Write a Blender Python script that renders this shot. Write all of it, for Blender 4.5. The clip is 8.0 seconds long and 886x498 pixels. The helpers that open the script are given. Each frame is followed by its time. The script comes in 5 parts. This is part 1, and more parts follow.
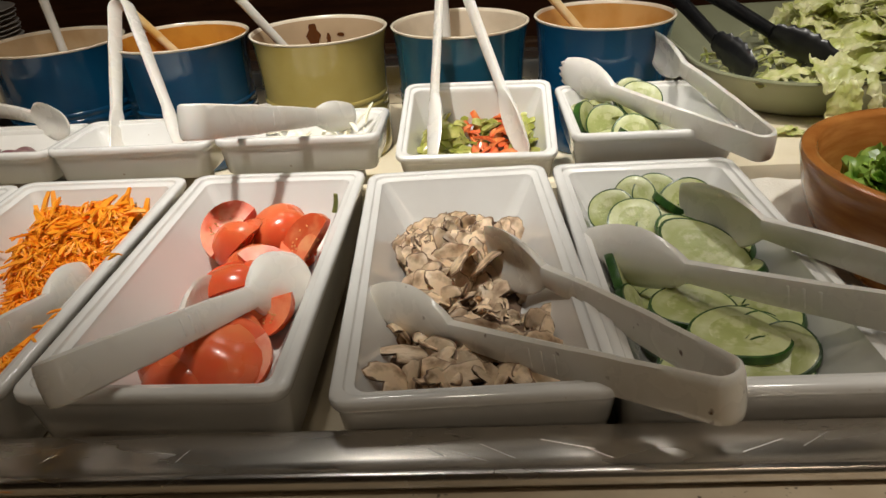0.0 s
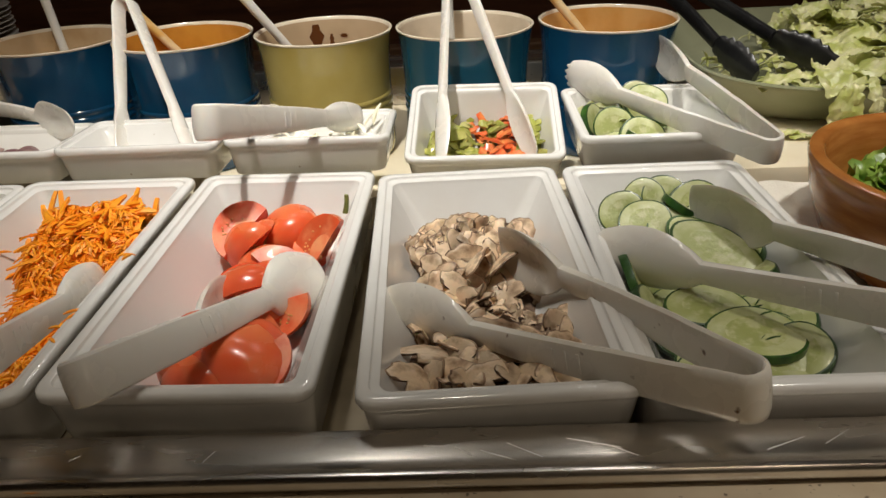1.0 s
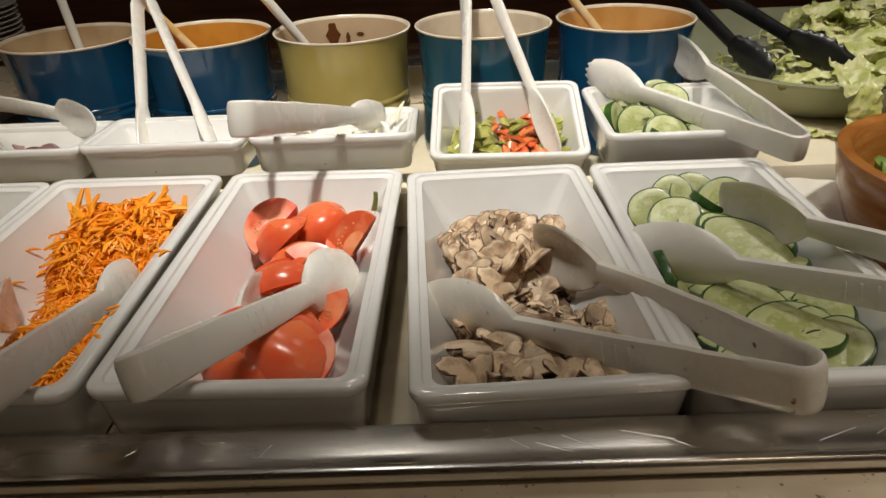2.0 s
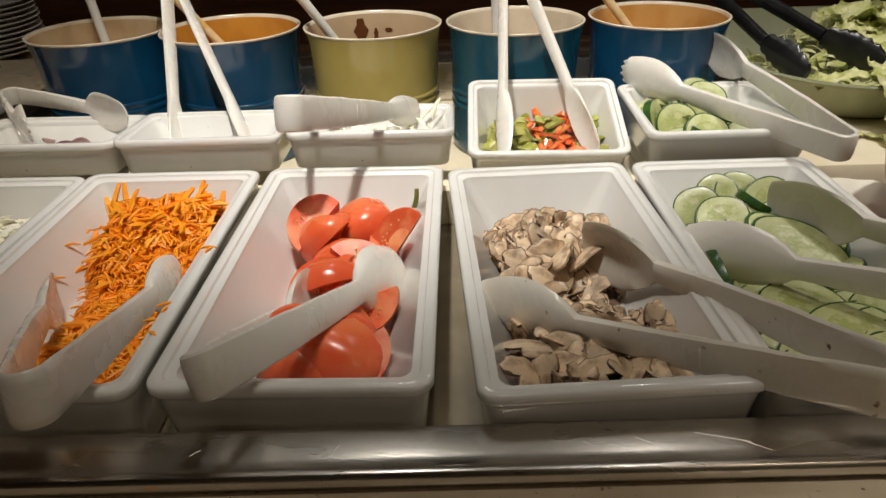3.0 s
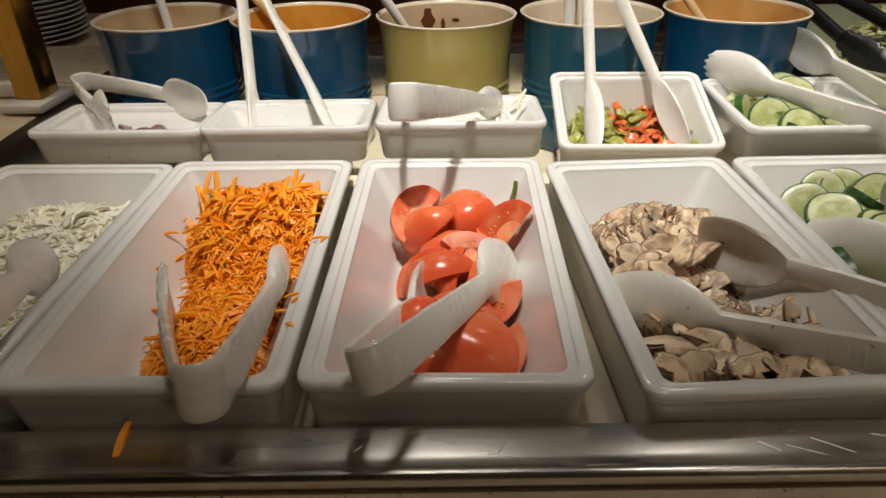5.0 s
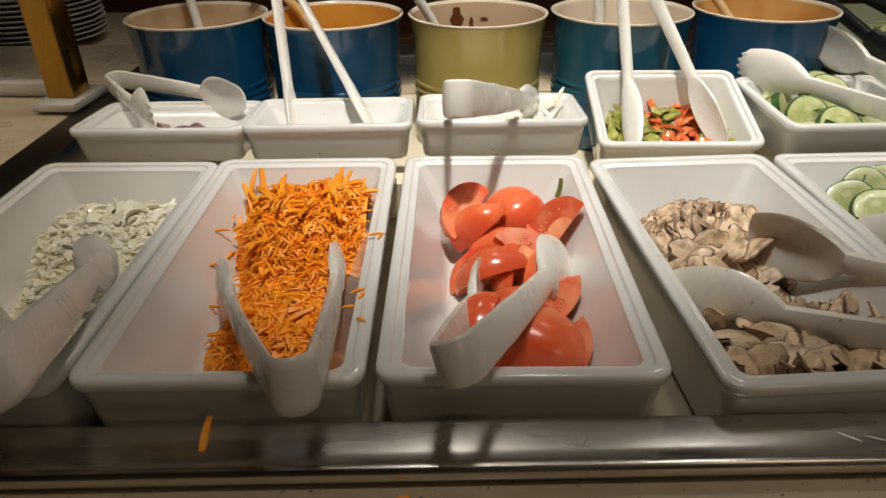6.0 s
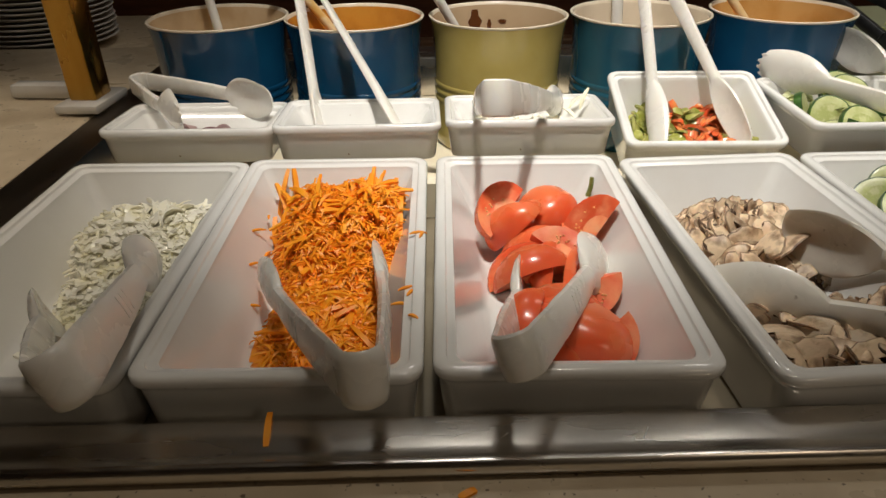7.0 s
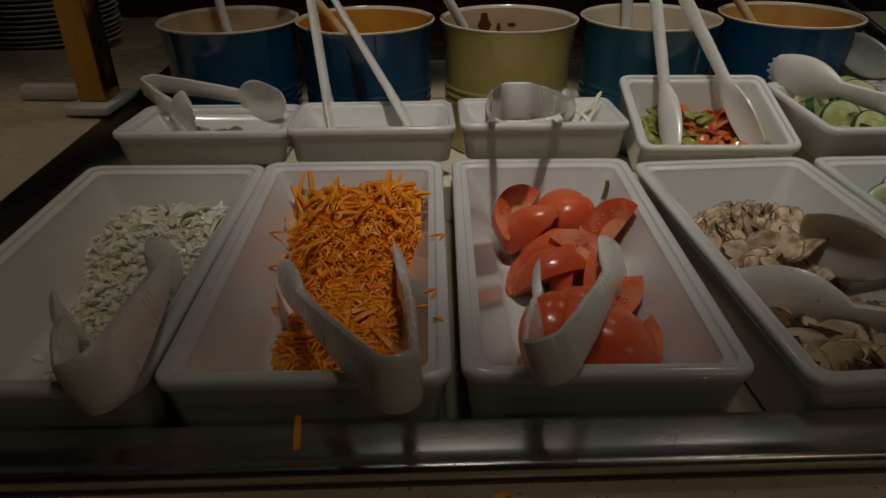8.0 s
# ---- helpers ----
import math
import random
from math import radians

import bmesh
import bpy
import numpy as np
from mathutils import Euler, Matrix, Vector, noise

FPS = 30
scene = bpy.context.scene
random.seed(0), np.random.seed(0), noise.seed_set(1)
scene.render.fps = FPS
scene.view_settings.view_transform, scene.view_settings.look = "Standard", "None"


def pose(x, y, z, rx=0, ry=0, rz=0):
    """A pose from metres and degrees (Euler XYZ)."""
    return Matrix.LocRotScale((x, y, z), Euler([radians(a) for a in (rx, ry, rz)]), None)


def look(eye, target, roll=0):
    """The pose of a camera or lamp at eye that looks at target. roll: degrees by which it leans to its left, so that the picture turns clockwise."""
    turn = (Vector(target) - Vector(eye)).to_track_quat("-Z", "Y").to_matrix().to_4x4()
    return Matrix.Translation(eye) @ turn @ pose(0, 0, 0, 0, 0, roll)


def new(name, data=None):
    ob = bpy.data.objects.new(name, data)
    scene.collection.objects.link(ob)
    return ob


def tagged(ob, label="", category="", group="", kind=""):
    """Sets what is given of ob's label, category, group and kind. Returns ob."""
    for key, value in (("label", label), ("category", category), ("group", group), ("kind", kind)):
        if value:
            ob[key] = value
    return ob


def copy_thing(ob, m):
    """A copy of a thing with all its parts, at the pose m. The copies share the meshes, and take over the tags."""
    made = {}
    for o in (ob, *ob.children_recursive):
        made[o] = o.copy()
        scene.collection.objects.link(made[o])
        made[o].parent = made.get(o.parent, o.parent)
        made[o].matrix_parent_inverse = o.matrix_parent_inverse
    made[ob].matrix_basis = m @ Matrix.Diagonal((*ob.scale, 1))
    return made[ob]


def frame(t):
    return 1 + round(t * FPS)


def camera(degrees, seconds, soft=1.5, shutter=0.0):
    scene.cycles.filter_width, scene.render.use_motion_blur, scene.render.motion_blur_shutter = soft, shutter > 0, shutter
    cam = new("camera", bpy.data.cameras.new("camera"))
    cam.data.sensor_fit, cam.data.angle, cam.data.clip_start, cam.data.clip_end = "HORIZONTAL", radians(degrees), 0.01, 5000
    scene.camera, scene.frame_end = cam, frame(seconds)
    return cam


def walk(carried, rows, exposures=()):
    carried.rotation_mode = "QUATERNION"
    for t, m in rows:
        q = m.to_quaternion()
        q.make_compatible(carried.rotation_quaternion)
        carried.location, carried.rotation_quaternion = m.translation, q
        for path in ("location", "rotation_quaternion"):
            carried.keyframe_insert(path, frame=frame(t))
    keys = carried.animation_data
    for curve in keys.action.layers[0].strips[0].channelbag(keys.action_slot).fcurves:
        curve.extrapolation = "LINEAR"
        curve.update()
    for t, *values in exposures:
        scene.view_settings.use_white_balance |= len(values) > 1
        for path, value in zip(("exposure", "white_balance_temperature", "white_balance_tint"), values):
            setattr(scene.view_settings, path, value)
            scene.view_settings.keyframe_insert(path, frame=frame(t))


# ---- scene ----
cam = camera(67.0, 8.0)
PATH = [
    (0, (0.287, 0.22, 1.234), (0.195, 1.947, 0.229), -3.6),
    (0.5, (0.275, 0.219, 1.234), (0.205, 1.948, 0.231), -3.2),
    (1, (0.264, 0.217, 1.236), (0.212, 1.947, 0.233), -2.8),
    (2.5, (0.205, 0.212, 1.235), (0.189, 1.943, 0.233), -2.3),
    (3, (0.185, 0.219, 1.233), (0.168, 1.947, 0.227), -1.9),
    (3.5, (0.167, 0.225, 1.231), (0.15, 1.951, 0.221), -1.3),
    (4, (0.143, 0.227, 1.228), (0.126, 1.952, 0.215), -1.0),
    (4.5, (0.116, 0.229, 1.227), (0.104, 1.951, 0.21), -1.0),
    (6, (0.04, 0.225, 1.226), (0.052, 1.948, 0.21), -0.8),
    (6.5, (0.02, 0.222, 1.224), (0.045, 1.948, 0.213), -0.8),
    (7, (0.002, 0.22, 1.224), (0.037, 1.949, 0.219), -0.7),
    (7.5, (-0.012, 0.22, 1.224), (0.033, 1.951, 0.222), -0.3),
    (8, (-0.018, 0.221, 1.224), (0.033, 1.954, 0.226), -0.3),
]
FADE = ((0, -0.2), (7.15, -0.2), (7.3, -0.35), (7.5, -0.72), (7.75, -1.30), (8.0, -2.05))
walk(cam, [(t, look(eye, target, roll)) for t, eye, target, roll in PATH], FADE)

# ---- light ----
world = bpy.data.worlds.new("world")
world.use_nodes = True
scene.world = world
world.node_tree.nodes["Background"].inputs["Color"].default_value = (1.0, 0.78, 0.55, 1)
world.node_tree.nodes["Background"].inputs["Strength"].default_value = 0.03


def spot_lamp(eye, target, watts, cone, blend=1.0, radius=0.035, colour=(1.0, 0.94, 0.85)):
    data = bpy.data.lights.new("spot_lamp", "SPOT")
    data.energy, data.spot_size, data.spot_blend, data.shadow_soft_size, data.color = watts, radians(cone), blend, radius, colour
    ob = new("spot_lamp", data)
    ob.matrix_basis = look(eye, target)


def ceiling_lamp(eye, target, watts, size, colour=(1.0, 0.94, 0.85)):
    data = bpy.data.lights.new("ceiling_lamp", "AREA")
    data.shape, data.size, data.energy, data.color = "DISK", size, watts, colour
    ob = new("ceiling_lamp", data)
    ob.matrix_basis = look(eye, target)


KEY = (1.0, 0.96, 0.89)
WARM_FILL = (1.0, 0.80, 0.58)
spot_lamp((0.04, 0.54, 2.10), (0.12, 1.01, 0.96), 73.0, 50, colour=KEY)
spot_lamp((0.76, 0.60, 2.10), (0.67, 0.98, 0.96), 42.0, 44, colour=KEY)
ceiling_lamp((0.06, 1.30, 1.95), (0.1, 0.9, 0.95), 1.1, 0.16, KEY)
ceiling_lamp((0.62, 1.30, 1.95), (0.5, 0.9, 0.95), 0.8, 0.16, KEY)
# unseen spot, added to brighten the left end of the counter
spot_lamp((-0.70, 0.72, 2.30), (-0.54, 0.86, 0.95), 31.0, 36, colour=(1.0, 0.86, 0.68))
spot_lamp((0.90, 0.30, 2.10), (0.70, 0.40, 0.95), 27.0, 40)
ceiling_lamp((0.26, 0.40, 2.50), (0.26, 0.42, 0.95), 3.9, 0.12, (1.0, 0.90, 0.76))
# unseen fill at front right; its warm tint stands in for light bounced off the room
ceiling_lamp((1.37, -1.43, 2.38), (0.3, 0.8, 0.95), 3.0, 0.30, WARM_FILL)


# ---- materials ----
def nodes_of(name):
    m = bpy.data.materials.new(name)
    m.use_nodes = True
    return m, m.node_tree.nodes, m.node_tree.links, m.node_tree.nodes["Principled BSDF"]


def mat(name, colour, rough=0.5, metal=0.0, second=None, scale=40.0, mix=(0.42, 0.62), bump=0.0, bump_scale=200.0,
        spread=0.0, sss=0.0, sss_radius=(0.01, 0.004, 0.002), coat=0.0, rough_spread=0.0, stretch=(1, 1, 1), specks=None, speck_scale=300.0, speck_at=0.72, ior=1.5, trans=0.0):
    """A surface of one colour, broken by a second one in noise patches, with specks, relief and a change of tone from piece to piece."""
    m, nodes, links, bsdf = nodes_of(name)
    bsdf.inputs["Roughness"].default_value = rough
    bsdf.inputs["Metallic"].default_value = metal
    bsdf.inputs["IOR"].default_value = ior
    bsdf.inputs["Coat Weight"].default_value = coat
    bsdf.inputs["Coat Roughness"].default_value = 0.08
    bsdf.inputs["Transmission Weight"].default_value = trans
    if sss:
        bsdf.inputs["Subsurface Weight"].default_value = sss
        bsdf.inputs["Subsurface Radius"].default_value = sss_radius
        bsdf.inputs["Subsurface Scale"].default_value = 1.0
    coord = nodes.new("ShaderNodeTexCoord")
    mapping = nodes.new("ShaderNodeMapping")
    mapping.inputs["Scale"].default_value = stretch
    links.new(coord.outputs["Object"], mapping.inputs["Vector"])

    def noise_node(s, detail=4.0):
        n = nodes.new("ShaderNodeTexNoise")
        n.inputs["Scale"].default_value, n.inputs["Detail"].default_value = s, detail
        links.new(mapping.outputs["Vector"], n.inputs["Vector"])
        return n

    def ramp(source, a, b):
        r = nodes.new("ShaderNodeMapRange")
        r.inputs["From Min"].default_value, r.inputs["From Max"].default_value = a, b
        links.new(source, r.inputs["Value"])
        return r.outputs["Result"]

    def blend(fac, a, b):
        x = nodes.new("ShaderNodeMix")
        x.data_type = "RGBA"
        if isinstance(fac, float):
            x.inputs[0].default_value = fac
        else:
            links.new(fac, x.inputs[0])
        for socket, v in ((x.inputs[6], a), (x.inputs[7], b)):
            if isinstance(v, tuple):
                socket.default_value = (*v, 1)
            else:
                links.new(v, socket)
        return x.outputs[2]

    out = blend(0.0, colour, colour)
    big = noise_node(scale)
    if second:
        out = blend(ramp(big.outputs["Fac"], *mix), out, second)
    if specks:
        fine = noise_node(speck_scale, 2.0)
        out = blend(ramp(fine.outputs["Fac"], speck_at - 0.03, speck_at + 0.03), out, specks)
    if spread:
        info = nodes.new("ShaderNodeObjectInfo")
        geo = nodes.new("ShaderNodeNewGeometry")
        both = nodes.new("ShaderNodeMath")
        both.operation = "ADD"
        links.new(info.outputs["Random"], both.inputs[0])
        links.new(geo.outputs["Random Per Island"], both.inputs[1])
        wrap = nodes.new("ShaderNodeMath")
        wrap.operation = "FRACT"
        links.new(both.outputs[0], wrap.inputs[0])
        hsv = nodes.new("ShaderNodeHueSaturation")
        value = nodes.new("ShaderNodeMapRange")
        value.inputs["To Min"].default_value, value.inputs["To Max"].default_value = 1 - spread, 1 + spread
        links.new(wrap.outputs[0], value.inputs["Value"])
        links.new(value.outputs["Result"], hsv.inputs["Value"])
        links.new(out, hsv.inputs["Color"])
        out = hsv.outputs["Color"]
    links.new(out, bsdf.inputs["Base Color"])
    if rough_spread:
        r = nodes.new("ShaderNodeMapRange")
        r.inputs["From Min"].default_value, r.inputs["From Max"].default_value = 0.3, 0.7
        r.inputs["To Min"].default_value, r.inputs["To Max"].default_value = max(0.02, rough - rough_spread), rough + rough_spread
        links.new(big.outputs["Fac"], r.inputs["Value"])
        links.new(r.outputs["Result"], bsdf.inputs["Roughness"])
    if bump:
        b = nodes.new("ShaderNodeBump")
        b.inputs["Strength"].default_value, b.inputs["Distance"].default_value = bump, 0.002
        links.new(noise_node(bump_scale).outputs["Fac"], b.inputs["Height"])
        links.new(b.outputs["Normal"], bsdf.inputs["Normal"])
    return m


CERAMIC = mat("white_glazed_ceramic", (0.80, 0.79, 0.76), 0.13, second=(0.74, 0.72, 0.68), scale=14, mix=(0.45, 0.75), coat=0.3,
              rough_spread=0.05, bump=0.04, bump_scale=60, specks=(0.42, 0.33, 0.25), speck_scale=170, speck_at=0.80)
PLASTIC = mat("white_plastic", (0.80, 0.77, 0.71), 0.26, second=(0.73, 0.69, 0.62), scale=30, mix=(0.45, 0.7), rough_spread=0.08, bump=0.05,
              bump_scale=120, sss=0.12, sss_radius=(0.004, 0.003, 0.002))
STAINED_PLASTIC = mat("stained_white_plastic", (0.80, 0.76, 0.68), 0.26, second=(0.72, 0.67, 0.58), scale=30, mix=(0.45, 0.7), rough_spread=0.08,
                      specks=(0.16, 0.09, 0.05), speck_scale=95, speck_at=0.74, sss=0.1, sss_radius=(0.004, 0.003, 0.002))
CLOTH = mat("white_cotton_cloth", (0.82, 0.78, 0.68), 0.9, second=(0.74, 0.69, 0.58), scale=30, mix=(0.4, 0.7), bump=0.35, bump_scale=500)
CLEAR_PLASTIC = mat("cloudy_clear_plastic", (0.82, 0.80, 0.76), 0.2, trans=0.35)
TAN_PLASTIC = mat("tan_plastic", (0.78, 0.60, 0.34), 0.3, second=(0.70, 0.42, 0.12), scale=40)
BLACK_PLASTIC = mat("black_nylon", (0.012, 0.012, 0.013), 0.32, second=(0.02, 0.02, 0.02), scale=60, bump=0.1, bump_scale=200)
STEEL = mat("brushed_steel", (0.70, 0.66, 0.60), 0.26, metal=1.0, second=(0.58, 0.54, 0.485), scale=20, mix=(0.35, 0.7), rough_spread=0.06,
            stretch=(0.35, 1.6, 1.0), bump=0.025, bump_scale=60, specks=(0.30, 0.27, 0.24), speck_scale=190, speck_at=0.74)
DULL_STEEL = mat("dull_dark_steel", (0.22, 0.18, 0.14), 0.34, metal=1.0, second=(0.16, 0.13, 0.10), scale=16, mix=(0.35, 0.7), rough_spread=0.08, stretch=(1.6, 0.4, 1.0), bump=0.03)
STEEL_BRIGHT = mat("worn_steel_scratch", (0.80, 0.77, 0.72), 0.45, metal=1.0)
STONE = mat("cream_solid_surface", (0.60, 0.50, 0.36), 0.32, second=(0.52, 0.42, 0.29), scale=22, mix=(0.4, 0.65), specks=(0.17, 0.13, 0.09),
            speck_scale=230, speck_at=0.70, rough_spread=0.08, bump=0.03)
BOARD = mat("cream_cutting_board", (0.84, 0.75, 0.56), 0.5, second=(0.78, 0.68, 0.48), scale=18, mix=(0.4, 0.7), bump=0.12, bump_scale=90)
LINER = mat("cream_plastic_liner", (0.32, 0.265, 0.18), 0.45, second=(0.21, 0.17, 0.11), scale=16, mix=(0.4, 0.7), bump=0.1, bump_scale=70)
BLUE = mat("blue_glaze", (0.006, 0.064, 0.145), 0.12, second=(0.004, 0.044, 0.108), scale=14, mix=(0.35, 0.7), coat=0.5, bump=0.05, bump_scale=50)
TEAL = mat("teal_glaze", (0.014, 0.092, 0.142), 0.12, second=(0.010, 0.066, 0.112), scale=14, mix=(0.35, 0.7), coat=0.5, bump=0.05, bump_scale=50)
YELLOW = mat("mustard_glaze", (0.50, 0.395, 0.125), 0.12, second=(0.42, 0.32, 0.085), scale=14, mix=(0.35, 0.7), coat=0.5, bump=0.05, bump_scale=50)
RIM = mat("cream_glaze", (0.78, 0.69, 0.55), 0.2, second=(0.70, 0.59, 0.44), scale=40, coat=0.3)
LINING = {
    "plain": mat("lining_plain", (0.60, 0.44, 0.27), 0.22, second=(0.50, 0.34, 0.18), scale=20, coat=0.3),
    "orange": mat("lining_orange_dressing", (0.56, 0.25, 0.035), 0.25, second=(0.42, 0.16, 0.02), scale=16, coat=0.3),
    "brown": mat("lining_with_brown_stains", (0.46, 0.33, 0.20), 0.25, second=(0.42, 0.30, 0.18), scale=20, coat=0.3),
    "pale": mat("lining_pale", (0.60, 0.50, 0.38), 0.3, second=(0.50, 0.41, 0.30), scale=20),
    "amber": mat("lining_amber", (0.58, 0.33, 0.11), 0.25, second=(0.48, 0.24, 0.06), scale=18, coat=0.3),
}
DRESSING = {
    "plain": mat("creamy_dressing", (0.66, 0.52, 0.33), 0.25, bump=0.2, bump_scale=60),
    "orange": mat("orange_dressing", (0.52, 0.17, 0.015), 0.2, bump=0.2, bump_scale=60),
    "brown": mat("brown_dressing", (0.10, 0.035, 0.012), 0.15, bump=0.2, bump_scale=60),
    "pale": mat("white_dressing", (0.72, 0.64, 0.50), 0.25, bump=0.2, bump_scale=60),
    "amber": mat("amber_dressing", (0.55, 0.25, 0.04), 0.2, bump=0.2, bump_scale=60),
}
CARROT = mat("carrot", (1.0, 0.33, 0.010), 0.45, second=(1.0, 0.40, 0.020), scale=60, spread=0.06, sss=0.0, bump=0.1, bump_scale=400)
ONION = mat("white_onion", (0.98, 0.95, 0.82), 0.30, second=(0.97, 0.92, 0.64), scale=36, mix=(0.45, 0.7), spread=0.03, coat=0.2)
TOMATO_SKIN = mat("tomato_skin", (0.74, 0.115, 0.040), 0.26, second=(0.82, 0.24, 0.085), scale=20, mix=(0.42, 0.75), spread=0.12, sss=0.35, sss_radius=(0.010, 0.003, 0.0015), coat=0.05, rough_spread=0.10,
                  bump=0.05, bump_scale=90)
TOMATO_FLESH = mat("tomato_flesh", (0.74, 0.115, 0.035), 0.42, second=(0.86, 0.30, 0.14), scale=55, mix=(0.42, 0.68), spread=0.12, sss=0.35,
                   sss_radius=(0.012, 0.003, 0.0015), bump=0.35, bump_scale=120, coat=0.04)
TOMATO_PITH = mat("tomato_pith", (0.86, 0.36, 0.17), 0.45, second=(0.80, 0.20, 0.08), scale=70, sss=0.25, sss_radius=(0.006, 0.002, 0.001), bump=0.3, bump_scale=150)
SEED = mat("tomato_seed", (0.80, 0.42, 0.16), 0.3)
STALK = mat("green_stalk", (0.20, 0.22, 0.05), 0.5, second=(0.13, 0.15, 0.03), scale=80)
MUSH_FLESH = mat("mushroom_flesh", (0.78, 0.59, 0.40), 0.42, second=(0.21, 0.115, 0.055), scale=70, mix=(0.48, 0.72), spread=0.32, bump=0.4, bump_scale=240, sss=0.1)
MUSH_EDGE = mat("mushroom_skin", (0.38, 0.25, 0.15), 0.5, second=(0.16, 0.09, 0.05), scale=60, spread=0.35, bump=0.2, bump_scale=240)
# gills of the slices; its darkness also paints the shade in gaps under them
MUSH_GILL_GAP = mat("mushroom_gills_and_gap_shade", (0.085, 0.048, 0.029), 0.7, second=(0.17, 0.105, 0.065), scale=140, spread=0.3, bump=0.6, bump_scale=420)
CUKE_SKIN = mat("cucumber_skin", (0.014, 0.050, 0.008), 0.3, second=(0.04, 0.10, 0.015), scale=90, stretch=(1, 1, 0.2), spread=0.3)
CUKE_FLESH = mat("cucumber_flesh", (0.40, 0.43, 0.165), 0.34, second=(0.54, 0.56, 0.30), scale=60, spread=0.12, sss=0.25, sss_radius=(0.006, 0.007, 0.003), coat=0.05, bump=0.2, bump_scale=200)
CUKE_CORE = mat("cucumber_core", (0.38, 0.415, 0.15), 0.34, second=(0.55, 0.56, 0.30), scale=150, mix=(0.48, 0.64), spread=0.12, sss=0.3, sss_radius=(0.006, 0.007, 0.003), coat=0.05, bump=0.3, bump_scale=260)
PEPPER_GREEN = mat("green_pepper", (0.26, 0.28, 0.05), 0.2, second=(0.46, 0.44, 0.14), scale=60, spread=0.3, sss=0.15, sss_radius=(0.003, 0.004, 0.001), coat=0.3)
PEPPER_RED = mat("red_pepper", (0.68, 0.12, 0.035), 0.2, second=(0.74, 0.28, 0.09), scale=60, spread=0.2, sss=0.15, sss_radius=(0.005, 0.001, 0.001), coat=0.3)
LETTUCE = mat("iceberg_lettuce", (0.47, 0.50, 0.145), 0.38, second=(0.74, 0.72, 0.40), scale=46, mix=(0.40, 0.62), spread=0.18, sss=0.1, sss_radius=(0.002, 0.0025, 0.001), bump=0.5, bump_scale=130)
LEAF = mat("green_leaf_lettuce", (0.13, 0.27, 0.025), 0.35, second=(0.36, 0.48, 0.10), scale=40, mix=(0.4, 0.65), spread=0.3, bump=0.25, bump_scale=90)
WOOD_BOWL = mat("oiled_wood", (0.50, 0.20, 0.048), 0.26, second=(0.36, 0.125, 0.026), scale=26, stretch=(1, 1, 6), mix=(0.35, 0.65), coat=0.25, bump=0.08, bump_scale=90)
WOOD_DARK = mat("dark_wood_panel", (0.11, 0.042, 0.020), 0.35, second=(0.065, 0.025, 0.013), scale=9, stretch=(1, 1, 9), mix=(0.35, 0.65), bump=0.1)
GREEN_BOWL = mat("pale_green_melamine", (0.36, 0.37, 0.24), 0.25, second=(0.32, 0.33, 0.21), scale=12, coat=0.2)
BRASS = mat("aged_brass", (0.60, 0.36, 0.085), 0.28, metal=1.0, second=(0.44, 0.24, 0.05), scale=18, mix=(0.35, 0.65), rough_spread=0.12, stretch=(1, 1, 0.3))
PLATE = mat("white_china", (0.72, 0.70, 0.66), 0.15, second=(0.66, 0.63, 0.58), scale=12, coat=0.3)
FLOOR_TILE = mat("brown_floor", (0.10, 0.06, 0.04), 0.4, second=(0.07, 0.042, 0.03), scale=3)
PLASTER = mat("beige_plaster", (0.40, 0.31, 0.21), 0.8, second=(0.36, 0.28, 0.19), scale=4, bump=0.1)
CEILING = mat("off_white_ceiling", (0.55, 0.48, 0.38), 0.8, second=(0.50, 0.43, 0.34), scale=3)


# ---- builders ----
def finish(bm, name, material, smooth=True, angle=40):
    bmesh.ops.recalc_face_normals(bm, faces=bm.faces)
    me = bpy.data.meshes.new(name)
    bm.to_mesh(me)
    bm.free()
    for m in (material if isinstance(material, (list, tuple)) else [material]):
        me.materials.append(m)
    if smooth:
        me.polygons.foreach_set("use_smooth", [True] * len(me.polygons))
        if angle:
            me.set_sharp_from_angle(angle=radians(angle))
    return me


def part(name, bm, material, parent, label="", smooth=True, angle=40, m=None):
    ob = new(name, finish(bm, name, material, smooth, angle))
    ob.parent = parent
    if m is not None:
        ob.matrix_basis = m
    return tagged(ob, label)


def thing(name, label, category, group="", m=None, kind=""):
    ob = tagged(new(name), label, category, group, kind)
    ob.empty_display_size = 0.02
    if m is not None:
        ob.matrix_basis = m
    return ob


def solid(name, bm, material, label, category="", group="", kind="", m=None, smooth=True, angle=40):
    ob = tagged(new(name, finish(bm, name, material, smooth, angle)), label, category, group, kind)
    if m is not None:
        ob.matrix_basis = m
    return ob


def loft(bm, rings, cap0=True, cap1=True, closed=True, mat_index=0):
    rows = [[bm.verts.new(p) for p in ring] for ring in rings]
    n = len(rows[0])
    for a, b in zip(rows, rows[1:]):
        for i in range(n if closed else n - 1):
            j = (i + 1) % n
            bm.faces.new((a[i], a[j], b[j], b[i])).material_index = mat_index
    if cap0:
        bm.faces.new(rows[0][::-1]).material_index = mat_index
    if cap1:
        bm.faces.new(rows[-1]).material_index = mat_index
    return rows


